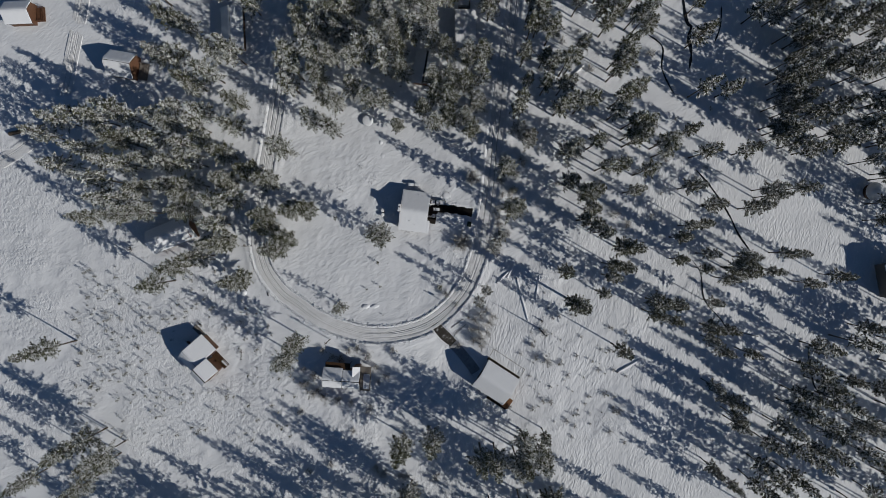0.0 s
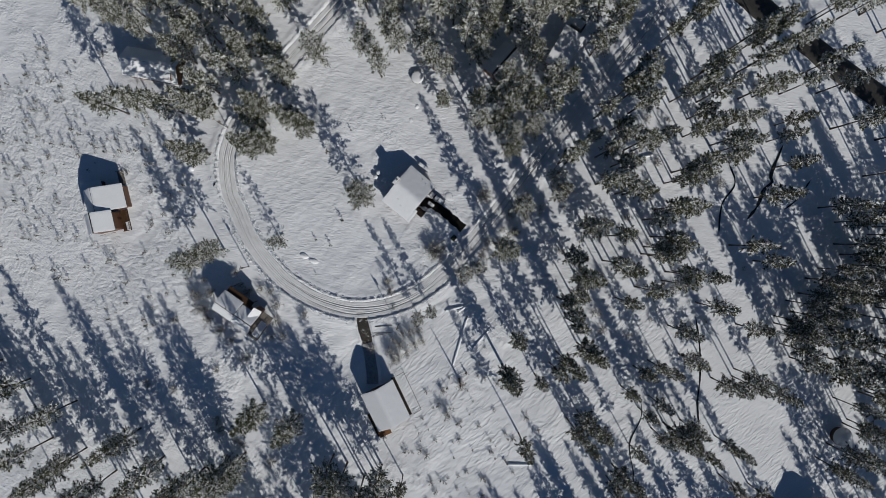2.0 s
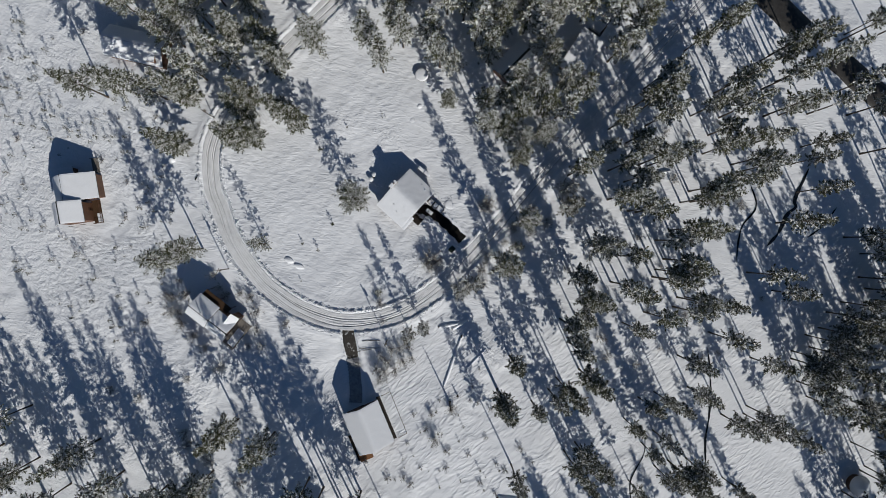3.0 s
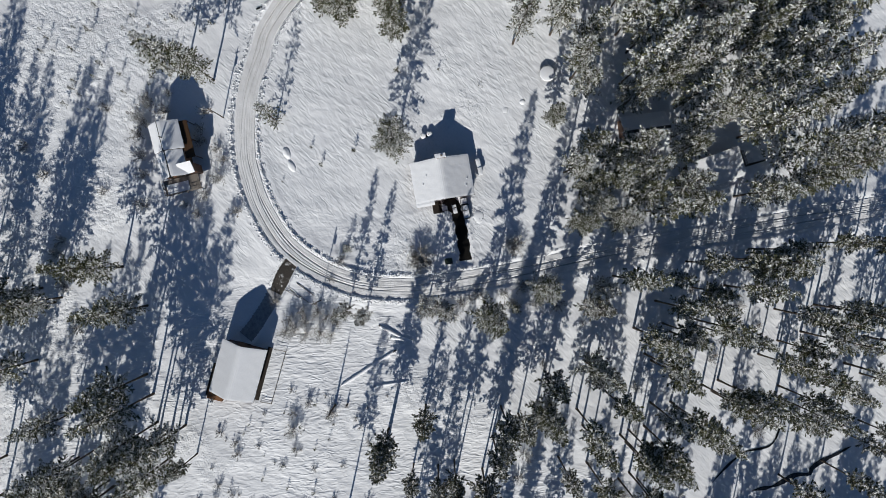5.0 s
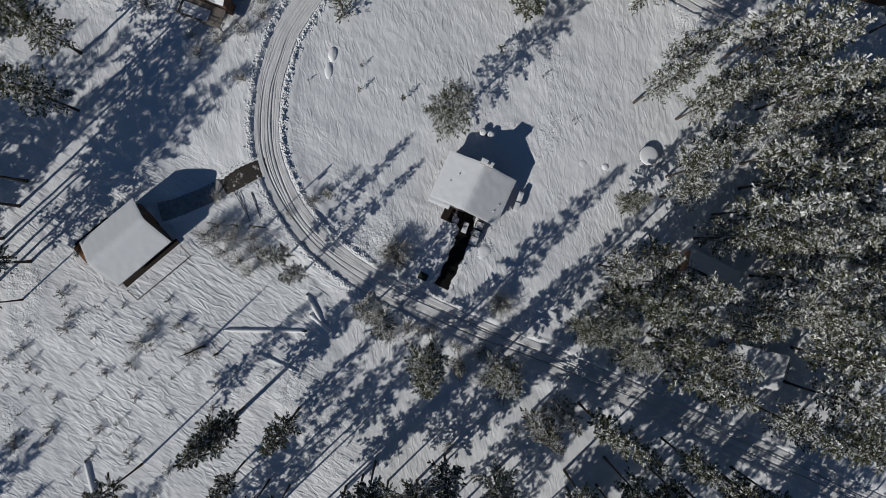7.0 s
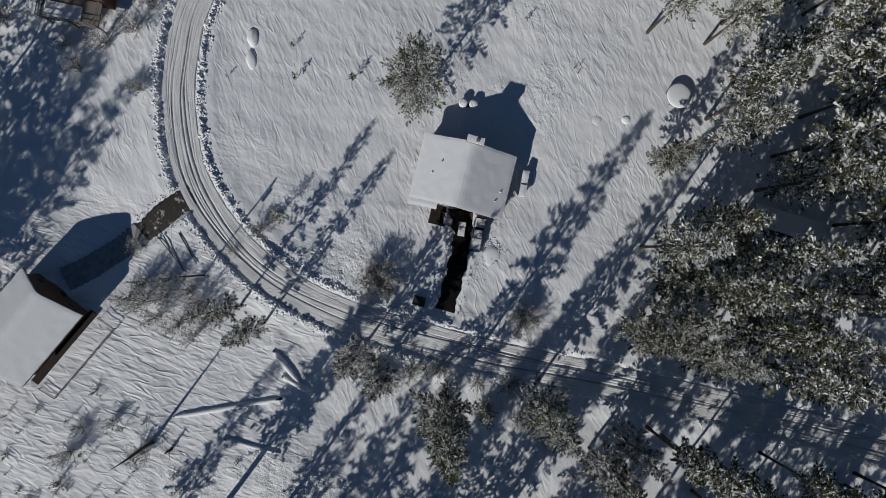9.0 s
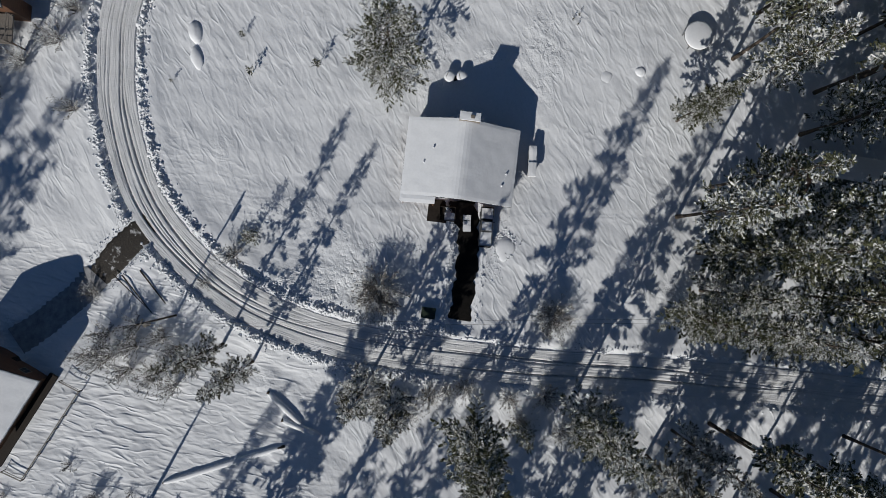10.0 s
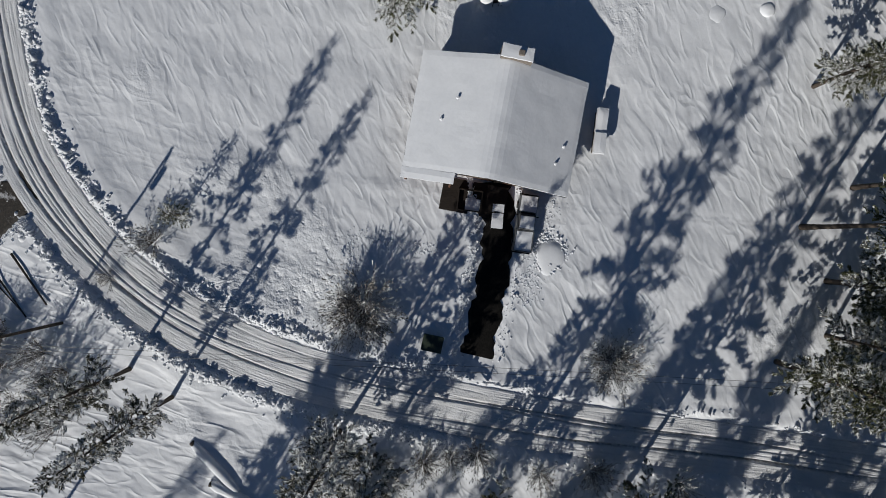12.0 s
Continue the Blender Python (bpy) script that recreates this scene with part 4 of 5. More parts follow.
plant("dark", [(34.5, -73.7, 16), (47.5, 6.8, 27), (122.7, 87.4, 21), (126.7, 85.2, 21), (128.9, 82.3, 21), (124.1, 58.6, 22), (120.0, 45.4, 22), (74.2, -23.0, 24), (94.8, -32.7, 19), (94.4, 12.2, 19), (102.5, -10.9, 24), (106.9, -7.1, 19), (80.6, 96.9, 20), (81.2, 90.6, 20), (51.1, 5.1, 26), (64.9, 17.2, 23)])

def inside(x, y, poly):
    hit = False
    for (x0, y0), (x1, y1) in zip(poly, poly[1:] + poly[:1]):
        if (y0 > y) != (y1 > y) and x < (x1 - x0) * (y - y0) / (y1 - y0) + x0:
            hit = not hit
    return hit


WOOD = []


def grove(kind, poly, count, gap, low, high, seed):
    """Marks places for pines in a stretch of the wood, each at least gap from every other tree and off the lanes."""
    rng = random.Random(seed)
    xs, ys = [p[0] for p in poly], [p[1] for p in poly]
    taken = [(o.matrix_basis.translation.x, o.matrix_basis.translation.y) for o in scene.objects if o.get("category") == "tree" and o.parent is None]
    taken += [(w[1], w[2]) for w in WOOD]
    for _ in range(count * 40):
        x, y = rng.uniform(min(xs), max(xs)), rng.uniform(min(ys), max(ys))
        if count and inside(x, y, poly) and all(math.hypot(x - a, y - b) > gap for a, b in taken):
            if float(away(np.array([x]), np.array([y]), LANE)[0]) > 5 and all(math.hypot(x - a, y - b) > r for a, b, r in KEEP_CLEAR):
                WOOD.append((kind, x, y, rng.uniform(low, high), rng.uniform(0, 6.283)))
                taken.append((x, y))
                count -= 1


def grow_wood():
    """All the pines of the groves as one stand."""
    vs, fs, ms, k = [], [], [], 0
    slot = {"trunk": 0, "branchwork": 0, "crown": 1}
    cache = {}
    for n, (kind, x, y, h, turn) in enumerate(WOOD):
        proto = PINES[kind][n % len(PINES[kind])]
        s, w = h / HEIGHT[kind], (h / HEIGHT[kind]) ** 0.6
        z = float(ground_height(np.array([x]), np.array([y]))[0])
        c, sn = math.cos(turn), math.sin(turn)
        for ch in proto.children:
            if ch.data not in cache:
                co = np.empty(len(ch.data.vertices) * 3)
                ch.data.vertices.foreach_get("co", co)
                co = co.reshape(-1, 3)
                polys = [tuple(p.vertices) for p in ch.data.polygons]
                if ch.name.startswith("crown"):
                    tri = co.reshape(-1, 3, 3)[::3]
                    mid = tri.mean(1, keepdims=True)
                    co = (mid + (tri - mid) * 1.65).reshape(-1, 3)
                    polys = [(3 * i, 3 * i + 1, 3 * i + 2) for i in range(len(tri))]
                cache[ch.data] = (co, polys)
            co, polys = cache[ch.data]
            vs.append(np.c_[(co[:, 0] * c - co[:, 1] * sn) * w + x, (co[:, 0] * sn + co[:, 1] * c) * w + y, co[:, 2] * s + z])
            fs += [tuple(i + k for i in p) for p in polys]
            m = slot[ch.name.split(".")[0]]
            ms += [m + (1 if m and kind == "dark" else 0)] * len(polys)
            k += len(co)
    ob = mesh_object("pine_wood", np.concatenate(vs), fs, [BARK, NEEDLES, NEEDLES_DARK])
    ob.data.polygons.foreach_set("material_index", ms)
    return tagged(ob, "dense stand of frosted pines filling the wood round the clearing", "wood", kind="stuff")


# places of houses and glades that the wood leaves free
KEEP_CLEAR = [(-9, 64, 11), (5, 79, 10), (-41, 97, 11), (-107, 2, 12), (-84, 80, 10), (-125, 66, 12), (-166, 87, 11), (158, -15, 12), (156, 18, 7), (-27, 42, 12), (66, 52, 9), (60, 78, 9)]
grove("dark", [(115, 98), (172, 98), (172, 30), (116, 30)], 50, 3.8, 20, 27, 2)
grove("dark", [(78, 92), (116, 95), (116, 22), (84, 24)], 8, 6.0, 18, 26, 13)
grove("dark", [(172, 50), (226, 30), (226, -112), (174, -112)], 46, 6.0, 22, 28, 14)
grove("pine", [(-62, 112), (14, 112), (9, 46), (-33, 66), (-62, 54)], 42, 5.2, 23, 29, 4)
grove("pine", [(-150, 48), (-80, 48), (-80, 0), (-120, 8), (-149, 27)], 26, 6, 22, 27, 5)
grove("pine", [(-114, 110), (-72, 110), (-75, 52), (-92, 52), (-112, 84)], 14, 6.5, 22, 28, 6)
grove("pine", [(-45, -104), (44, -100), (56, -135), (-42, -135)], 14, 8, 25, 31, 7)
grove("dark", [(130, -36), (172, -32), (174, -108), (104, -108), (106, -78)], 44, 5, 20, 27, 8)
grove("pine", [(-170, -112), (-45, -108), (-34, -135), (-160, -138)], 20, 8, 24, 30, 9)
grove("slim", [(17, 145), (172, 145), (172, 134), (17, 140)], 12, 8, 24, 30, 10)
grove("slim", [(60, 118), (172, 116), (172, 98), (60, 98)], 12, 8, 24, 30, 12)
grove("dark", [(45, -100), (105, -100), (115, -140), (50, -140)], 14, 7, 20, 26, 11)
grow_wood()
for _group in PINES.values():
    for _p in _group:
        if _p not in _used:
            for _o in (*_p.children_recursive, _p):
                bpy.data.objects.remove(_o)

# ---- paved road and brook ----
ribbon("road", catmull([(-60, 152), (0, 140), (30, 133), (51.4, 129), (64, 127.4), (76, 126.6), (88, 125.4), (100, 124.8), (114, 124.2), (180, 121), (300, 112)], 2.0),
       [(-4.3, -0.12), (-4.0, 0.24), (-2, 0.28), (0, 0.31), (2, 0.28), (4.0, 0.24), (4.3, -0.12)], ASPHALT, "cleared paved road, dark and wet, in the wood", "road", 0.05)


def brook(points, width, seed):
    """Open water between snow lips: a strip of changing width."""
    line = catmull(points, 0.8)
    rng = np.random.default_rng(seed)
    t = np.gradient(line, axis=0)
    t /= np.linalg.norm(t, axis=1, keepdims=True)
    u = np.linspace(0, 1, len(line))
    w = 0.45 * width * (0.35 + np.abs(np.sin(u * 9 + seed)) * 0.5 + rng.uniform(0, 0.35, len(line))) * np.minimum(1, np.minimum(u, 1 - u) * 8 + 0.1)
    z = ground_height(line[:, 0], line[:, 1]) + 0.09
    left, right = line + np.c_[-t[:, 1], t[:, 0]] * w[:, None], line - np.c_[-t[:, 1], t[:, 0]] * w[:, None]
    vs = [v for l, r, h in zip(left, right, z) for v in ((*l, h), (*r, h))]
    fs = [(2 * i, 2 * i + 1, 2 * i + 3, 2 * i + 2) for i in range(len(line) - 1)]
    ob = mesh_object("water", vs, fs, WATER)
    return tagged(ob, "narrow dark open water of a brook between snow banks", "brook", kind="structure")


brook([(74, 77.4), (79.5, 72.6), (79.4, 65.5), (81, 60.4), (84.6, 54)], 0.7, 1)
brook([(86.8, 93), (88.6, 82), (90.3, 80), (89.4, 76), (90.4, 70), (89.8, 64)], 1.5, 2)
brook([(101.6, 88), (101.0, 80), (99, 73.8)], 0.6, 3)
brook([(92.5, 26.4), (100, 17.3), (105.6, 8.5), (109, 1.5), (115, -7.2)], 0.8, 4)
brook([(91.7, -8.3), (95, -13.7), (96.4, -23.5), (102.7, -31), (106, -34.7), (117.7, -38)], 0.5, 5)
brook([(135.8, -40.7), (137, -49.4), (139.3, -58), (145.7, -60.2)], 0.8, 6)


# ---- shrubs, saplings and dry growth ----
def shrub(radius, height, stems, seed, label, twig=FROST_TWIGS, forks=7):
    """A bare many-stemmed bush: stems that fork into thin frosted twigs."""
    rng = np.random.default_rng(seed)
    root = thing("shrub", 0, 0, 0, 0, label, "bush", "bare bushes")
    limbs, fine, cen, out = [], [], [], []
    for _ in range(stems):
        a, lean = rng.uniform(0, 6.283), rng.uniform(0.12, 1.0) ** 0.7
        end = np.array([math.cos(a) * radius * lean, math.sin(a) * radius * lean, height * rng.uniform(0.6, 1.0) * (1.15 - 0.5 * lean)])
        start = np.array([math.cos(a) * 0.12 * radius * lean, math.sin(a) * 0.12 * radius * lean, -0.1])
        limbs.append((start, end))
        for _ in range(forks):
            u = rng.uniform(0.25, 1.0)
            p = start + (end - start) * u
            d = (end - start) / np.linalg.norm(end - start) + rng.normal(0, 0.35, 3)
            q = p + d * rng.uniform(0.15, 0.5) * radius * 0.6
            fine.append((p, q))
            for _ in range(3):
                c = p + (q - p) * rng.uniform(0.2, 1.1)
                cen.append(c + rng.normal(0, 0.05 * radius, 3))
                out.append(d + rng.normal(0, 0.3, 3))
    limb_mesh(root, limbs, TWIG, 0.030)
    limb_mesh(root, fine, twig, 0.020)
    spray_mesh("twig_frost", np.array(cen), np.array(out), rng, 0.07 * radius + 0.14, twig, root)["kind"] = "stuff"
    return root


def spread(proto, places):
    """Sets copies of a thing at (x, y, size)."""
    for i, (x, y, s) in enumerate(places):
        m = pose(x, y, float(ground_height(np.array([x]), np.array([y]))[0]), 0, 0, (x * 53 + y * 17) % 360)
        ob = copy_thing(proto, m) if i else proto
        ob.matrix_basis = m
        ob.scale = (s, s, s)


spread(shrub(3.9, 3.2, 110, 1, "large bare bush with frosted stems spreading beside the driveway", forks=12), [(3.3, -1.6, 1.0), (7.6, 23.2, 0.8)])
spread(shrub(2.0, 2.4, 36, 2, "bare frosted bush beside the lane"), [(-23.1, -43.7, 1.0), (-33, -45.5, 1.3), (-25.5, -53.8, 1.0), (2.4, -42, 0.9), (1.4, -25.8, 0.6), (-2.3, -21.6, 1.1), (-44, -47.5, 1.1), (-47, -46, 0.9), (-30, -50.5, 1.2), (36.3, -47.6, 1.3), (31.0, -41.5, 0.8), (35.5, -36.5, 1.1), (-53, -60, 1.1), (-55.2, -60.7, 1.4), (-50.2, -62.1, 1.3), (-44.9, -63.3, 1.3), (-58.3, -57.2, 1.2), (-37.1, -43.1, 1.0), (-40.5, -43.7, 0.9), (-50.5, -44.0, 1.0), (-40.0, -64.1, 1.1), (-43.6, -46.3, 0.7), (-54, -54, 1.3), (-57, -57, 1.0), (-29, -56, 0.8)])
spread(shrub(2.1, 2.0, 46, 3, "pale tan bush with frosted twigs at the lane's edge"), [(18.3, 5.1, 1.0), (17.2, 10.3, 1.0), (18.5, 0.8, 0.9), (18.6, 21.8, 1.2), (17.8, 7.7, 0.8), (18.8, 16.5, 0.9), (16.9, -6, 0.8), (21, 2, 1.1), (22.5, 18, 1.0), (24, 24, 1.1), (20, 31, 1.0)])
spread(shrub(2.6, 4.8, 46, 4, "thicket of thin bare birch stems with little frost"), [(10.1, -35.6, 1.0), (8.9, -31.7, 0.8), (11.4, -38.9, 1.1), (14.2, -33.1, 1.0), (11.3, -41.5, 0.9), (8, -39.5, 0.8), (13, -28, 0.7), (7, -35.6, 0.8), (10.5, -29.6, 0.9), (13.2, -36.5, 0.9), (15.8, -30.2, 0.8)])


def sapling(h, seed):
    rng = np.random.default_rng(seed)
    root = thing("sapling", 0, 0, 0, 0, "small frosted pine sapling poking out of the snow", "sapling", "saplings in the snow")
    _, spine = trunk_mesh(root, h, 0.03, rng, BARK, 0.03)
    cen, out = [], []
    for i in range(70):
        u = rng.uniform(0.1, 1.0)
        a = rng.uniform(0, 6.283)
        r = 0.46 * h * (1 - u) + 0.10
        d = np.array([math.cos(a), math.sin(a), 0.35])
        cen.append(spine(u) + d * r * rng.uniform(0.2, 1.0))
        out.append(d)
    spray_mesh("needles", np.array(cen), np.array(out), rng, 0.17 * h, NEEDLES_DARK, root, 1.5)["kind"] = "stuff"
    return root


spread(sapling(1.9, 1), [(-33.3, -19.9, 0.8), (-28.1, -18.8, 1.1), (-28.9, -9.5, 1.2), (-27, -29.9, 0.5), (-42.5, 18.3, 0.7), (-45.4, 7.9, 1.7), (-35.3, 27.1, 0.4), (-36, 28, 0.4), (-34.6, 27.8, 0.35)])


def scatter(poly, count, seed):
    rng, got = random.Random(seed), []
    xs, ys = [p[0] for p in poly], [p[1] for p in poly]
    while len(got) < count:
        x, y = rng.uniform(min(xs), max(xs)), rng.uniform(min(ys), max(ys))
        if inside(x, y, poly) and float(away(np.array([x]), np.array([y]), LANE)[0]) > 5 and all(math.hypot(x - a, y - b) > r for a, b, r in ((-98, -47, 13), (-42, -54, 11), (16, -55, 12), (-14, 10, 13))):
            got.append((x, y, rng.uniform(0.5, 1.5)))
    return got


spread(sapling(1.9, 2), scatter([(-150, -10), (-85, -12), (-62, -50), (-60, -80), (-150, -80)], 230, 21))
spread(sapling(1.2, 3), scatter([(18, -66), (60, -75), (62, -42), (35, -30), (26, -40)], 26, 22))
spread(shrub(1.1, 1.1, 22, 5, "low tuft of dry stalks above the snow", forks=4), scatter([(20, -70), (70, -85), (72, -40), (38, -14), (26, -36)], 48, 23) + scatter([(-150, 20), (-125, 0), (-90, -12), (-62, -50), (-150, -75)], 22, 24))
spread(shrub(1.8, 1.6, 34, 6, "brown bare shrub among the pines", forks=6), scatter([(20, 20), (60, -5), (100, 10), (100, 80), (22, 80)], 34, 25) + scatter([(-60, -50), (-20, -62), (-5, -95), (-60, -95)], 14, 26))


# ---- mounds, stumps and fallen trunks ----
def mound(rx, ry, h, seed, name="snow_mound", label="smooth mound of snow over a buried stump", category="snow mound"):
    rng = random.Random(seed)
    bm = bmesh.new()
    bmesh.ops.create_icosphere(bm, subdivisions=3, radius=1.0)
    for v in bm.verts:
        n = noise.noise(v.co * 1.3 + Vector((seed, 0, 0)))
        v.co = Vector((v.co.x * rx, v.co.y * ry, v.co.z * h)) * (1 + 0.18 * n)
    ob = part(name, bm, SNOW_LUMPS if rng.random() < 0.01 else ROOF_SNOW, None, smooth=True)
    return tagged(ob, label, category, "mounds of snow")


for _x, _y, _rx, _ry, _h, _a in ((-34.0, -26.6, 1.7, 1.0, 0.62, 5), (-30.4, -26.5, 1.8, 0.9, 0.55, 10), (-27.8, 36.9, 0.8, 0.75, 0.36, 0), (-27.1, 31.9, 1.0, 0.9, 0.2, 0), (-2.4, 16.6, 1.9, 1.5, 0.34, 0), (26.5, -22, 0.8, 0.5, 0.4, 0), (30, -4.4, 1.0, 0.7, 0.5, 0), (9, -11, 0.5, 0.4, 0.3, 0), (-81.8, -21.3, 1.0, 0.9, 0.9, 0)):
    mound(_rx, _ry, _h, int(_x * 3 + _y)).matrix_world = pose(_x, _y, float(ground_height(np.array([_x]), np.array([_y]))[0]) - 0.1, 0, 0, _a)


_a = np.linspace(0, 6.28, 60)
lumps_along("snow_heap", np.c_[-3.1 + 1.5 * np.cos(_a), 16.5 + 1.3 * np.sin(_a)], [-0.3, 0.0, 0.4], 0.3, 260, 0.10, "trampled heap of shovelled snow beside the truck", 9)
lumps_along("snow_heap", np.c_[np.linspace(-8, 2, 40), np.linspace(16.3, 14.2, 40)], [-0.6, 0.2], 0.6, 700, 0.06, "crumbled shovelled snow beside the drive", 10)


lumps_along("trodden_trail", catmull([(-0.6, -2.4), (-2.2, -2.9), (-3.6, -2.6), (-3.9, -1.4), (-3.3, 0.2), (-2.9, 1.6), (-2.8, 3.6), (-2.6, 5.6), (-1.6, 7.4)], 0.3), [-0.18, 0.18], 0.14, 420, 0.055, "trodden trail of footprints in the snow", 12)

lumps_along("trodden_trail", catmull([(-102.9, -34.5), (-97.6, -30.8), (-92.3, -29.3), (-87.4, -27.5), (-82.1, -25.8), (-77.0, -23.2), (-74.0, -20.4)], 0.4), [-0.2, 0.2], 0.16, 900, 0.075, "trodden footpath from the stepped cabin to the lane", 13)


def log(ax, ay, bx, by, r, seed, snow=True, z=0.15):
    """A fallen trunk with a cap of snow."""
    g = lambda x, y: float(ground_height(np.array([x]), np.array([y]))[0])
    root = thing("fallen_trunk", (ax + bx) / 2, (ay + by) / 2, g((ax + bx) / 2, (ay + by) / 2), math.degrees(math.atan2(by - ay, bx - ax)), "fallen trunk lying under a ridge of snow" if snow else "bare dark pole lying on the snow", "log")
    L = math.hypot(bx - ax, by - ay)
    part("trunk", rod((-L / 2, 0, r * 0.5), (L / 2, 0, r * 0.35 + (0.0 if snow else z)), r * 0.9, r * 0.6, 9), BARK, root)
    if snow:
        bm = bmesh.new()
        bmesh.ops.create_uvsphere(bm, u_segments=18, v_segments=8, radius=1.0)
        for v in bm.verts:
            k = 1 + 0.15 * noise.noise((v.co.x * 6, seed, v.co.z))
            v.co = Vector(((abs(v.co.x) ** 0.35 * (1 if v.co.x > 0 else -1)) * (L * 0.5 + 0.12), v.co.y * (r + 0.16) * k, r * 0.45 + v.co.z * (r + 0.06) * k))
        part("snow", bm, ROOF_SNOW, root, "ridge of snow on the trunk", True)


log(24.7, -15.2, 29.3, -32.2, 0.24, 1)
log(17.0, -17.5, 21.8, -12.8, 0.30, 2)
log(21.0, -15.6, 23.4, -10.4, 0.30, 3)
log(-0.5, -34.8, 4.2, -31.3, 0.12, 4, False)
log(0.1, -37.4, 5.5, -33.3, 0.10, 5, False)
log(0.0, -38.7, 4.9, -33.9, 0.08, 6, False)
log(32, -23.6, 33.5, -14.5, 0.16, 7)
log(63.5, -52, 72, -47, 0.3, 8)
log(44, 60, 50, 66, 0.35, 9)
log(-174, 41, -160, 44.2, 0.9, 10, False)

def snag(x, y, h, seed):
    """A dead standing trunk with a few broken limbs."""
    rng = np.random.default_rng(seed)
    root = thing("dead_tree", x, y, float(ground_height(np.array([x]), np.array([y]))[0]), 0, "bare dead pine trunk with broken limbs standing in snow", "dead tree")
    trunk_mesh(root, h, 0.28, rng, BARK, 0.015)
    for i in range(16):
        z, a = rng.uniform(0.25, 0.95) * h, rng.uniform(0, 6.283)
        L = rng.uniform(0.5, 1.7)
        part("limb", rod((0, 0, z), (math.cos(a) * L, math.sin(a) * L, z - 0.25 * L), 0.04, 0.01, 5), BARK, root)


snag(33.6, -35.1, 10.3, 3)
snag(34.5, -32.0, 2.2, 5)

# ---- the yard of the large house ----
tramp = thing("trampoline", -32.7, 45.3, float(ground_height(np.array([-32.7]), np.array([45.3]))[0]), 20, "round trampoline heaped with snow on a black frame", "trampoline")
_bm = bmesh.new()
for _k in range(28):
    _a0, _a1 = _k * 2 * math.pi / 28, (_k + 1) * 2 * math.pi / 28
    rod((2.1 * math.cos(_a0), 2.1 * math.sin(_a0), 0.8), (2.1 * math.cos(_a1), 2.1 * math.sin(_a1), 0.8), 0.05, bm=_bm, sides=6)
part("frame_ring", _bm, BLACK_METAL, tramp, "black steel ring")
part("mat", rod((0, 0, 0.78), (0, 0, 0.80), 2.05, 2.05, 28), BLACK_METAL, tramp)
for _k in range(6):
    _a = _k * math.pi / 3
    part("leg", rod((2.05 * math.cos(_a), 2.05 * math.sin(_a), -0.2), (2.1 * math.cos(_a), 2.1 * math.sin(_a), 0.8), 0.04), BLACK_METAL, tramp)
_bm = bmesh.new()
bmesh.ops.create_uvsphere(_bm, u_segments=28, v_segments=12, radius=1.0)
for _v in _bm.verts:
    _v.co = Vector((_v.co.x * 2.12, _v.co.y * 2.12, max(_v.co.z, -0.05) * 0.3 * (1 + 0.25 * _v.co.x) + 0.84))
part("snow_heap", _bm, ROOF_SNOW, tramp, "heap of snow on the mat", True)


def patio_chair():
    root = thing("patio_chair", 0, 0, 0, 0, "patio chair buried under a round cushion of snow", "chair", "chairs behind the house")
    part("seat", box(0.62, 0.62, 0.06, 0, 0, 0.42, edge=0.02), GREY_WOOD, root)
    part("backrest", box(0.62, 0.06, 0.55, 0, 0.30, 0.46, edge=0.02), GREY_WOOD, root)
    for x in (-0.27, 0.27):
        for y in (-0.27, 0.27):
            part("leg", box(0.05, 0.05, 0.52, x, y, -0.1), GREY_WOOD, root)
    bm = bmesh.new()
    bmesh.ops.create_icosphere(bm, subdivisions=3, radius=1.0)
    for v in bm.verts:
        v.co = Vector((v.co.x * 0.72, v.co.y * 0.66, v.co.z * 0.30 + 0.74)) * (1 + 0.06 * noise.noise(v.co * 2))
    part("snow_cushion", bm, ROOF_SNOW, root, "round cushion of snow", True)
    return root


spread(patio_chair(), [(-27.2, 9.1, 1.15), (-27.1, 10.9, 1.2)])
table = thing("patio_table", -26.9, 10.0, 0, 10, "small dark patio table beside the snowed-in chairs", "table")
part("tabletop", box(0.7, 0.7, 0.05, 0, 0, 0.6, edge=0.01), BLACK_METAL, table)
for _x in (-0.3, 0.3):
    for _y in (-0.3, 0.3):
        part("leg", box(0.05, 0.05, 0.7, _x, _y, -0.1), BLACK_METAL, table)

stack = thing("firewood_stack", -14.7, 20.6, 0, -4, "long firewood stack by the house under thick snow", "firewood")
for _i in range(13):
    for _k in range(4):
        part("billet", rod((-2.0 + _i * 0.31, -0.35, 0.05 + _k * 0.27), (-2.0 + _i * 0.31, 0.35, 0.05 + _k * 0.27), 0.14, 0.13, 7), GREY_WOOD if (_i + _k) % 3 else BARK, stack)
slab("snow_cover", stack, -2.3, 2.1, -0.55, 0.55, lambda u, v: 1.05 - (0.15 if u < 0 else 0), 0.4, ROOF_SNOW, 0.22, "thick cover of snow", 0.1, 77)

pickup = thing("pickup_truck", -5.6, 13.85, -0.12, 174.0, "parked pickup truck with snow on its hood, cab and bed", "truck")
_bm = box(5.5, 1.85, 0.55, 0, 0, 0.42, edge=0.1)
box(1.65, 1.75, 0.28, 1.9, 0, 0.95, edge=0.1, bm=_bm)
for _s in (-1, 1):
    box(1.95, 0.08, 0.45, -1.7, 0.86 * _s, 0.95, edge=0.03, bm=_bm)
box(0.07, 1.8, 0.45, -0.70, 0, 0.95, edge=0.02, bm=_bm)
part("body", _bm, PAINT_GREY, pickup, "dark grey body")
_bm = box(1.75, 1.7, 0.75, 0.18, 0, 0.95, edge=0.06)
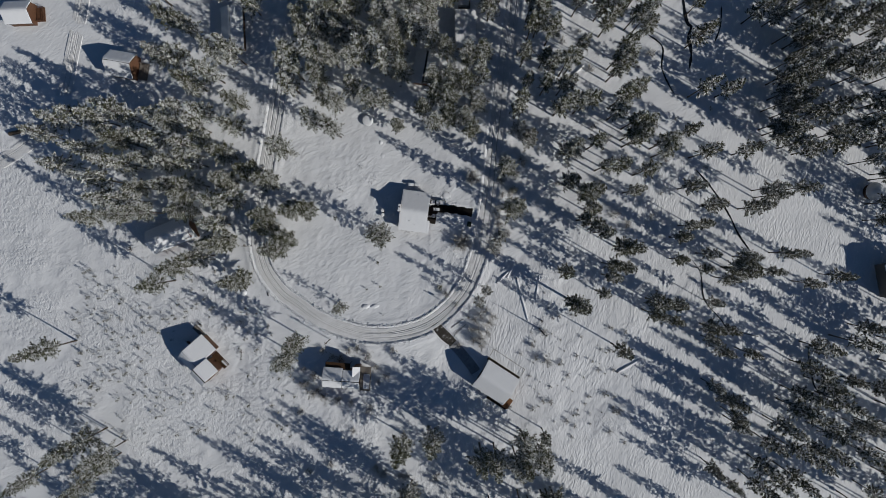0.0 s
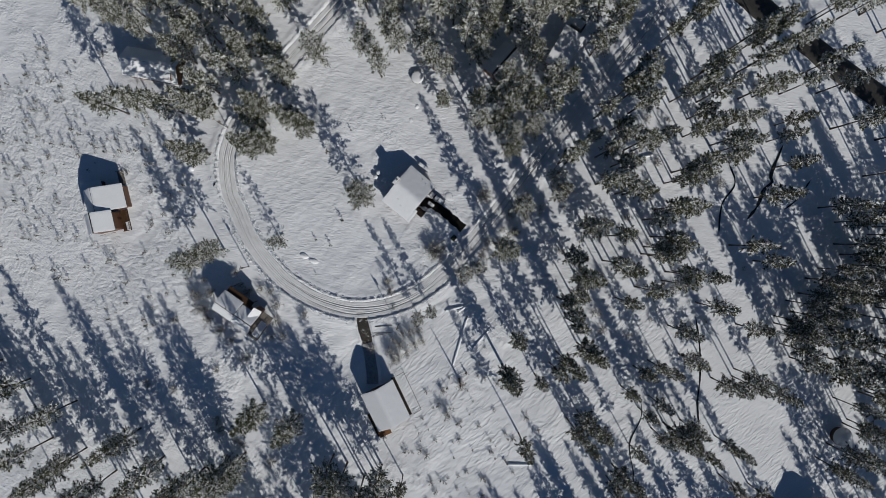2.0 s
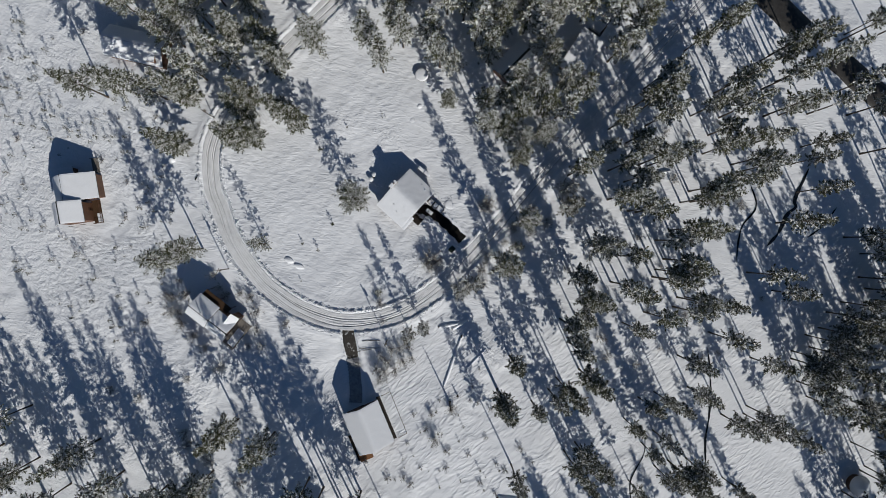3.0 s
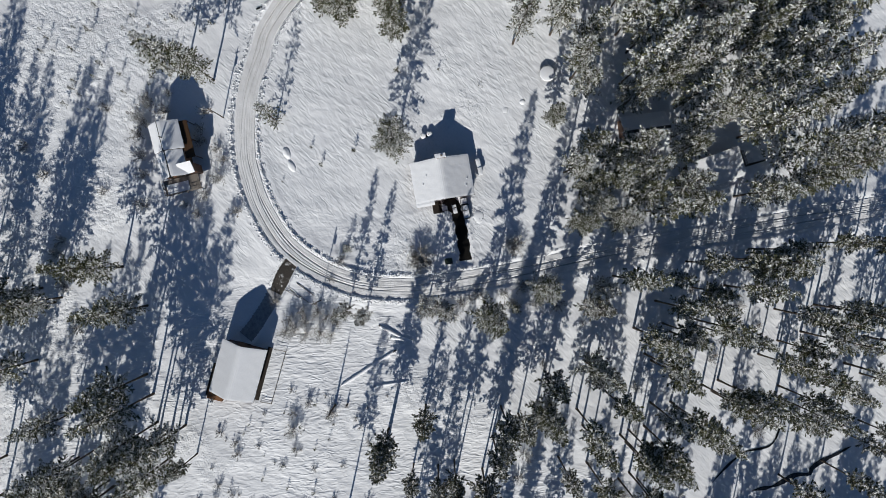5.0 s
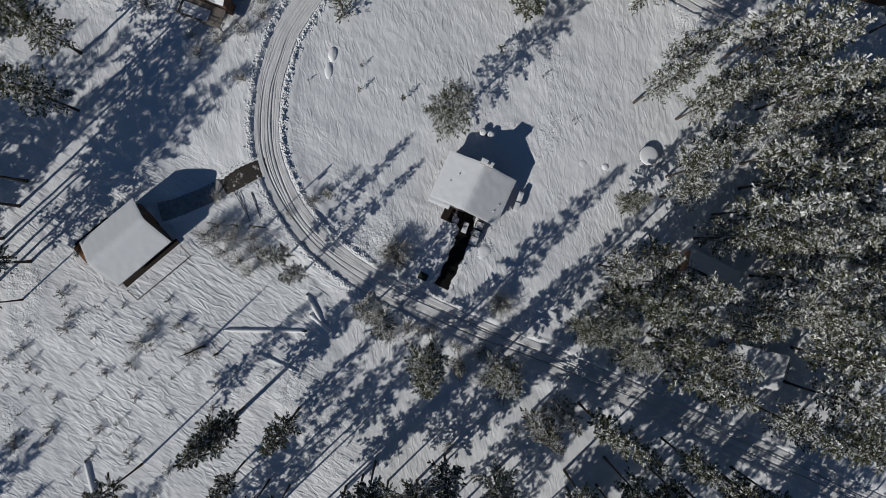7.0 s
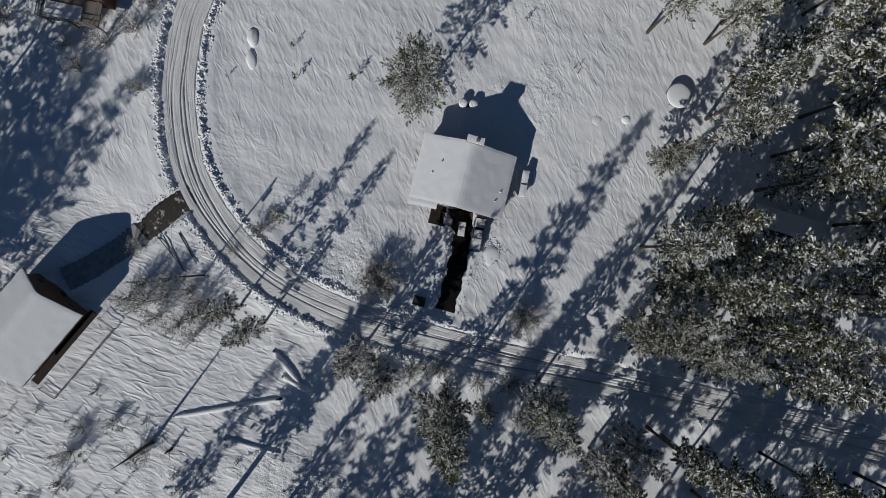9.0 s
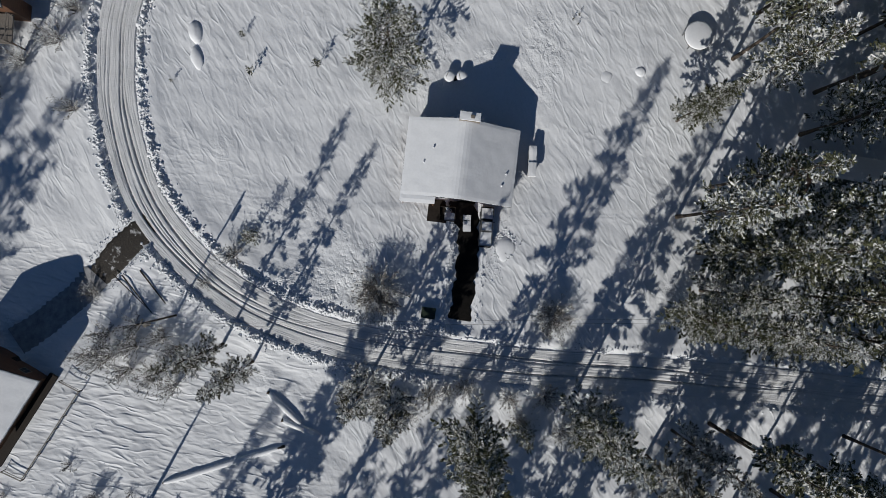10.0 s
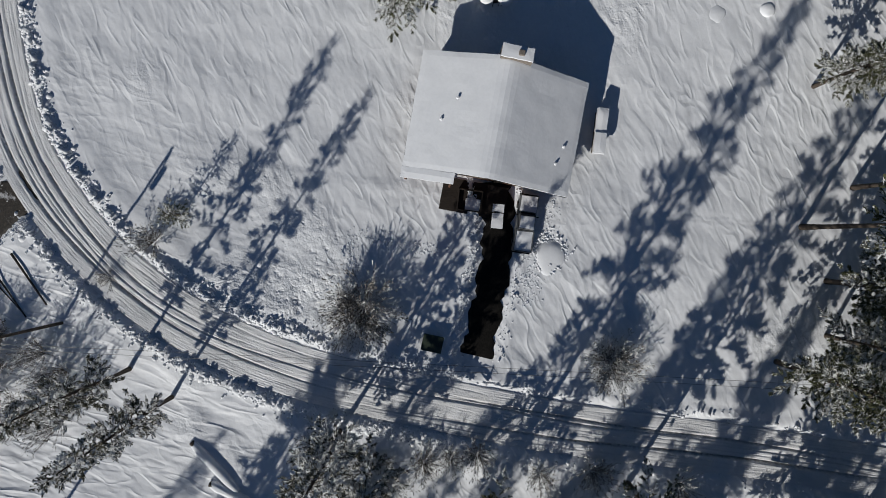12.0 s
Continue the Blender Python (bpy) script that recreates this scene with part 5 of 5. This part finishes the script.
for _v in _bm.verts:
    if _v.co.z > 1.4:
        _v.co.x = 0.08 + (_v.co.x - 0.18) * 0.72
        _v.co.y *= 0.86
part("cab", _bm, PAINT_GREY, pickup)
part("windshield", box(0.04, 1.45, 0.62, m=pose(0.92, 0, 1.34, 0, -33, 0)), GLASS_DARK, pickup, "dark windshield")
part("tailgate", box(0.08, 1.75, 0.5, -2.7, 0, 0.92, edge=0.02), PAINT_GREY, pickup)
part("bumper", box(0.16, 1.8, 0.2, -2.82, 0, 0.45, edge=0.03), BLACK_METAL, pickup)
part("bumper", box(0.16, 1.8, 0.22, 2.80, 0, 0.45, edge=0.03), BLACK_METAL, pickup)
for _y in (-0.7, 0.7):
    part("headlight", box(0.08, 0.32, 0.18, 2.74, _y, 0.78, edge=0.02), GLASS_DARK, pickup, "headlight")
    part("mirror", box(0.12, 0.22, 0.16, 0.75, _y * 1.42, 1.15, edge=0.02), BLACK_METAL, pickup)
for _x in (-1.75, 1.8):
    for _y in (-0.86, 0.86):
        _w = part("wheel", rod((_x, _y - 0.12, 0.36), (_x, _y + 0.12, 0.36), 0.38, 0.38, 18), BLACK_METAL, pickup, "black tyre")
        part("rim", rod((_x, _y - 0.13, 0.36), (_x, _y + 0.13, 0.36), 0.22, 0.22, 12), GREY_WOOD, _w, "grey rim")
slab("bed_snow", pickup, -2.62, -0.76, -0.80, 0.80, lambda u, v: 0.98, 0.36, ROOF_SNOW, 0.2, "snow in the bed", 0.08, 81)
slab("cab_snow", pickup, -0.50, 0.66, -0.68, 0.68, lambda u, v: 1.71, 0.16, ROOF_SNOW, 0.2, "snow on the cab roof", 0.04, 82)
slab("hood_snow", pickup, 1.15, 2.62, -0.80, 0.80, lambda u, v: 1.24, 0.10, SNOW_LUMPS, 0.2, "thin snow on the hood", 0.05, 83)

quad = thing("quad_bike", -6.2, 11.1, -0.1, 178, "quad bike with snow on seat and racks on the bare drive", "quad bike")
part("body", box(1.9, 0.7, 0.35, 0, 0, 0.45, edge=0.1), BLACK_METAL, quad)
part("front_rack", box(0.6, 0.95, 0.06, 0.75, 0, 0.86, edge=0.02), BLACK_METAL, quad)
part("rear_rack", box(0.7, 0.95, 0.06, -0.75, 0, 0.86, edge=0.02), BLACK_METAL, quad)
part("seat", box(0.8, 0.42, 0.2, -0.1, 0, 0.78, edge=0.06), BLACK_METAL, quad)
part("handlebar", rod((0.4, -0.42, 1.05), (0.4, 0.42, 1.05), 0.025), BLACK_METAL, quad)
for _x in (-0.7, 0.7):
    for _y in (-0.48, 0.48):
        part("wheel", rod((_x, _y - 0.13, 0.28), (_x, _y + 0.13, 0.28), 0.32, 0.32, 14), BLACK_METAL, quad, "black knobbly tyre")
slab("rack_snow", quad, 0.35, 1.15, -0.55, 0.55, lambda u, v: 0.92, 0.14, SNOW_LUMPS, 0.15, "snow on the front rack", 0.05, 84)
slab("rack_snow", quad, -1.2, 0.25, -0.55, 0.55, lambda u, v: 0.93, 0.16, SNOW_LUMPS, 0.15, "snow on seat and rear rack", 0.05, 85)

sled = thing("snowmobile", -72.3, -21.4, -0.28, 96, "dark snowmobile parked on the packed edge of the lane", "snowmobile")
_bm = box(2.1, 0.62, 0.42, -0.1, 0, 0.28, edge=0.1)
for _v in _bm.verts:
    if _v.co.x > 0.6:
        _v.co.z = 0.28 + (_v.co.z - 0.28) * 0.75
        _v.co.y *= 0.8
part("body", _bm, BLACK_METAL, sled, "black body")
part("seat", box(0.95, 0.38, 0.22, -0.45, 0, 0.68, edge=0.06), BLACK_METAL, sled)
part("track", box(1.5, 0.40, 0.28, -0.45, 0, 0.02, edge=0.08), BLACK_METAL, sled, "rubber track")
part("windshield", box(0.04, 0.55, 0.36, m=pose(0.42, 0, 0.86, 0, -30, 0)), GLASS_DARK, sled)
part("handlebar", rod((0.25, -0.40, 0.95), (0.25, 0.40, 0.95), 0.022), BLACK_METAL, sled)
for _y in (-0.45, 0.45):
    part("ski", box(1.1, 0.14, 0.05, 0.75, _y, 0.0, edge=0.02), BLACK_METAL, sled)

planter = thing("planter_frame", -7.6, 8.4, 0.1, -4, "low dark timber frame on the deck with snow inside", "planter")
for _x, _y, _sx, _sy in ((0, -1.15, 2.1, 0.1), (0, 1.15, 2.1, 0.1), (-1.0, 0, 0.1, 2.3), (1.0, 0, 0.1, 2.3)):
    part("board", box(_sx, _sy, 0.5, _x, _y, 0.0, edge=0.01), DARK_WOOD, planter)
slab("snow_inside", planter, -0.2, 0.9, -0.4, 1.0, lambda u, v: 0.05, 0.3, SNOW_LUMPS, 0.15, "crumbled snow", 0.12, 86)

bin_box = thing("storage_bin", 6.4, 5.4, 0, -10, "dark green lidded bin at the lane's edge", "bin")
GREEN_PAINT = plain("dark_green_plastic", (0.012, 0.022, 0.014), (0.03, 0.045, 0.025), 4, 0.5, 0.0)
part("body", box(1.5, 1.9, 0.8, 0, 0, -0.2, edge=0.06), GREEN_PAINT, bin_box)
part("lid", box(1.6, 2.0, 0.12, 0, 0, 0.6, edge=0.04), GREEN_PAINT, bin_box, "dark green lid")


# ---- the power line ----
def pole(x, y, h, turn):
    root = thing("utility_pole", x, y, 0, turn, "wooden utility pole with crossarm and transformer can", "pole", "poles of the power line")
    part("post", rod((0, 0, -0.5), (0, 0, h), 0.16, 0.11, 10), BARK, root)
    part("crossarm", box(0.12, 1.6, 0.12, 0.15, 0, h - 0.6), GREY_WOOD, root)
    part("transformer", rod((0.42, 0, h - 2.0), (0.42, 0, h - 1.0), 0.26, 0.26, 14), GREY_WOOD, root, "grey transformer can")
    for yy in (-0.7, 0.7):
        part("insulator", rod((0.15, yy, h - 0.48), (0.15, yy, h - 0.25), 0.05, 0.04, 8), GLASS_DARK, root)
    return root


pole(5.9, -30.0, 9.4, 65)
pole(-47.9, -39.6, 9.0, 10)
pole(8.0, 66.0, 8.4, 85)
pole(-78.5, -3.0, 8.4, 100)


def wire(a, b, sag, name="power_line"):
    pts = [Vector(a).lerp(Vector(b), i / 20) - Vector((0, 0, sag * 4 * (i / 20) * (1 - i / 20))) for i in range(21)]
    bm = bmesh.new()
    rings = [[bm.verts.new(p + Vector((0.016 * math.cos(a), 0, 0.016 * math.sin(a)))) for a in (0, 2.094, 4.189)] for p in pts]
    for r, q in zip(rings[:-1], rings[1:]):
        for i in range(3):
            bm.faces.new((r[i], r[(i + 1) % 3], q[(i + 1) % 3], q[i]))
    ob = part(name, bm, BLACK_METAL, None)
    return tagged(ob, "thin dark overhead wire between the poles", "wire", "wires of the power line")


wire((5.9, -30.6, 9.1), (7.7, 65.5, 8.1), 0.9)
wire((5.9, -30.6, 9.1), (-47.6, -39.2, 8.7), 0.7)
wire((6.3, -29.4, 9.1), (8.3, 66.5, 8.1), 0.9)
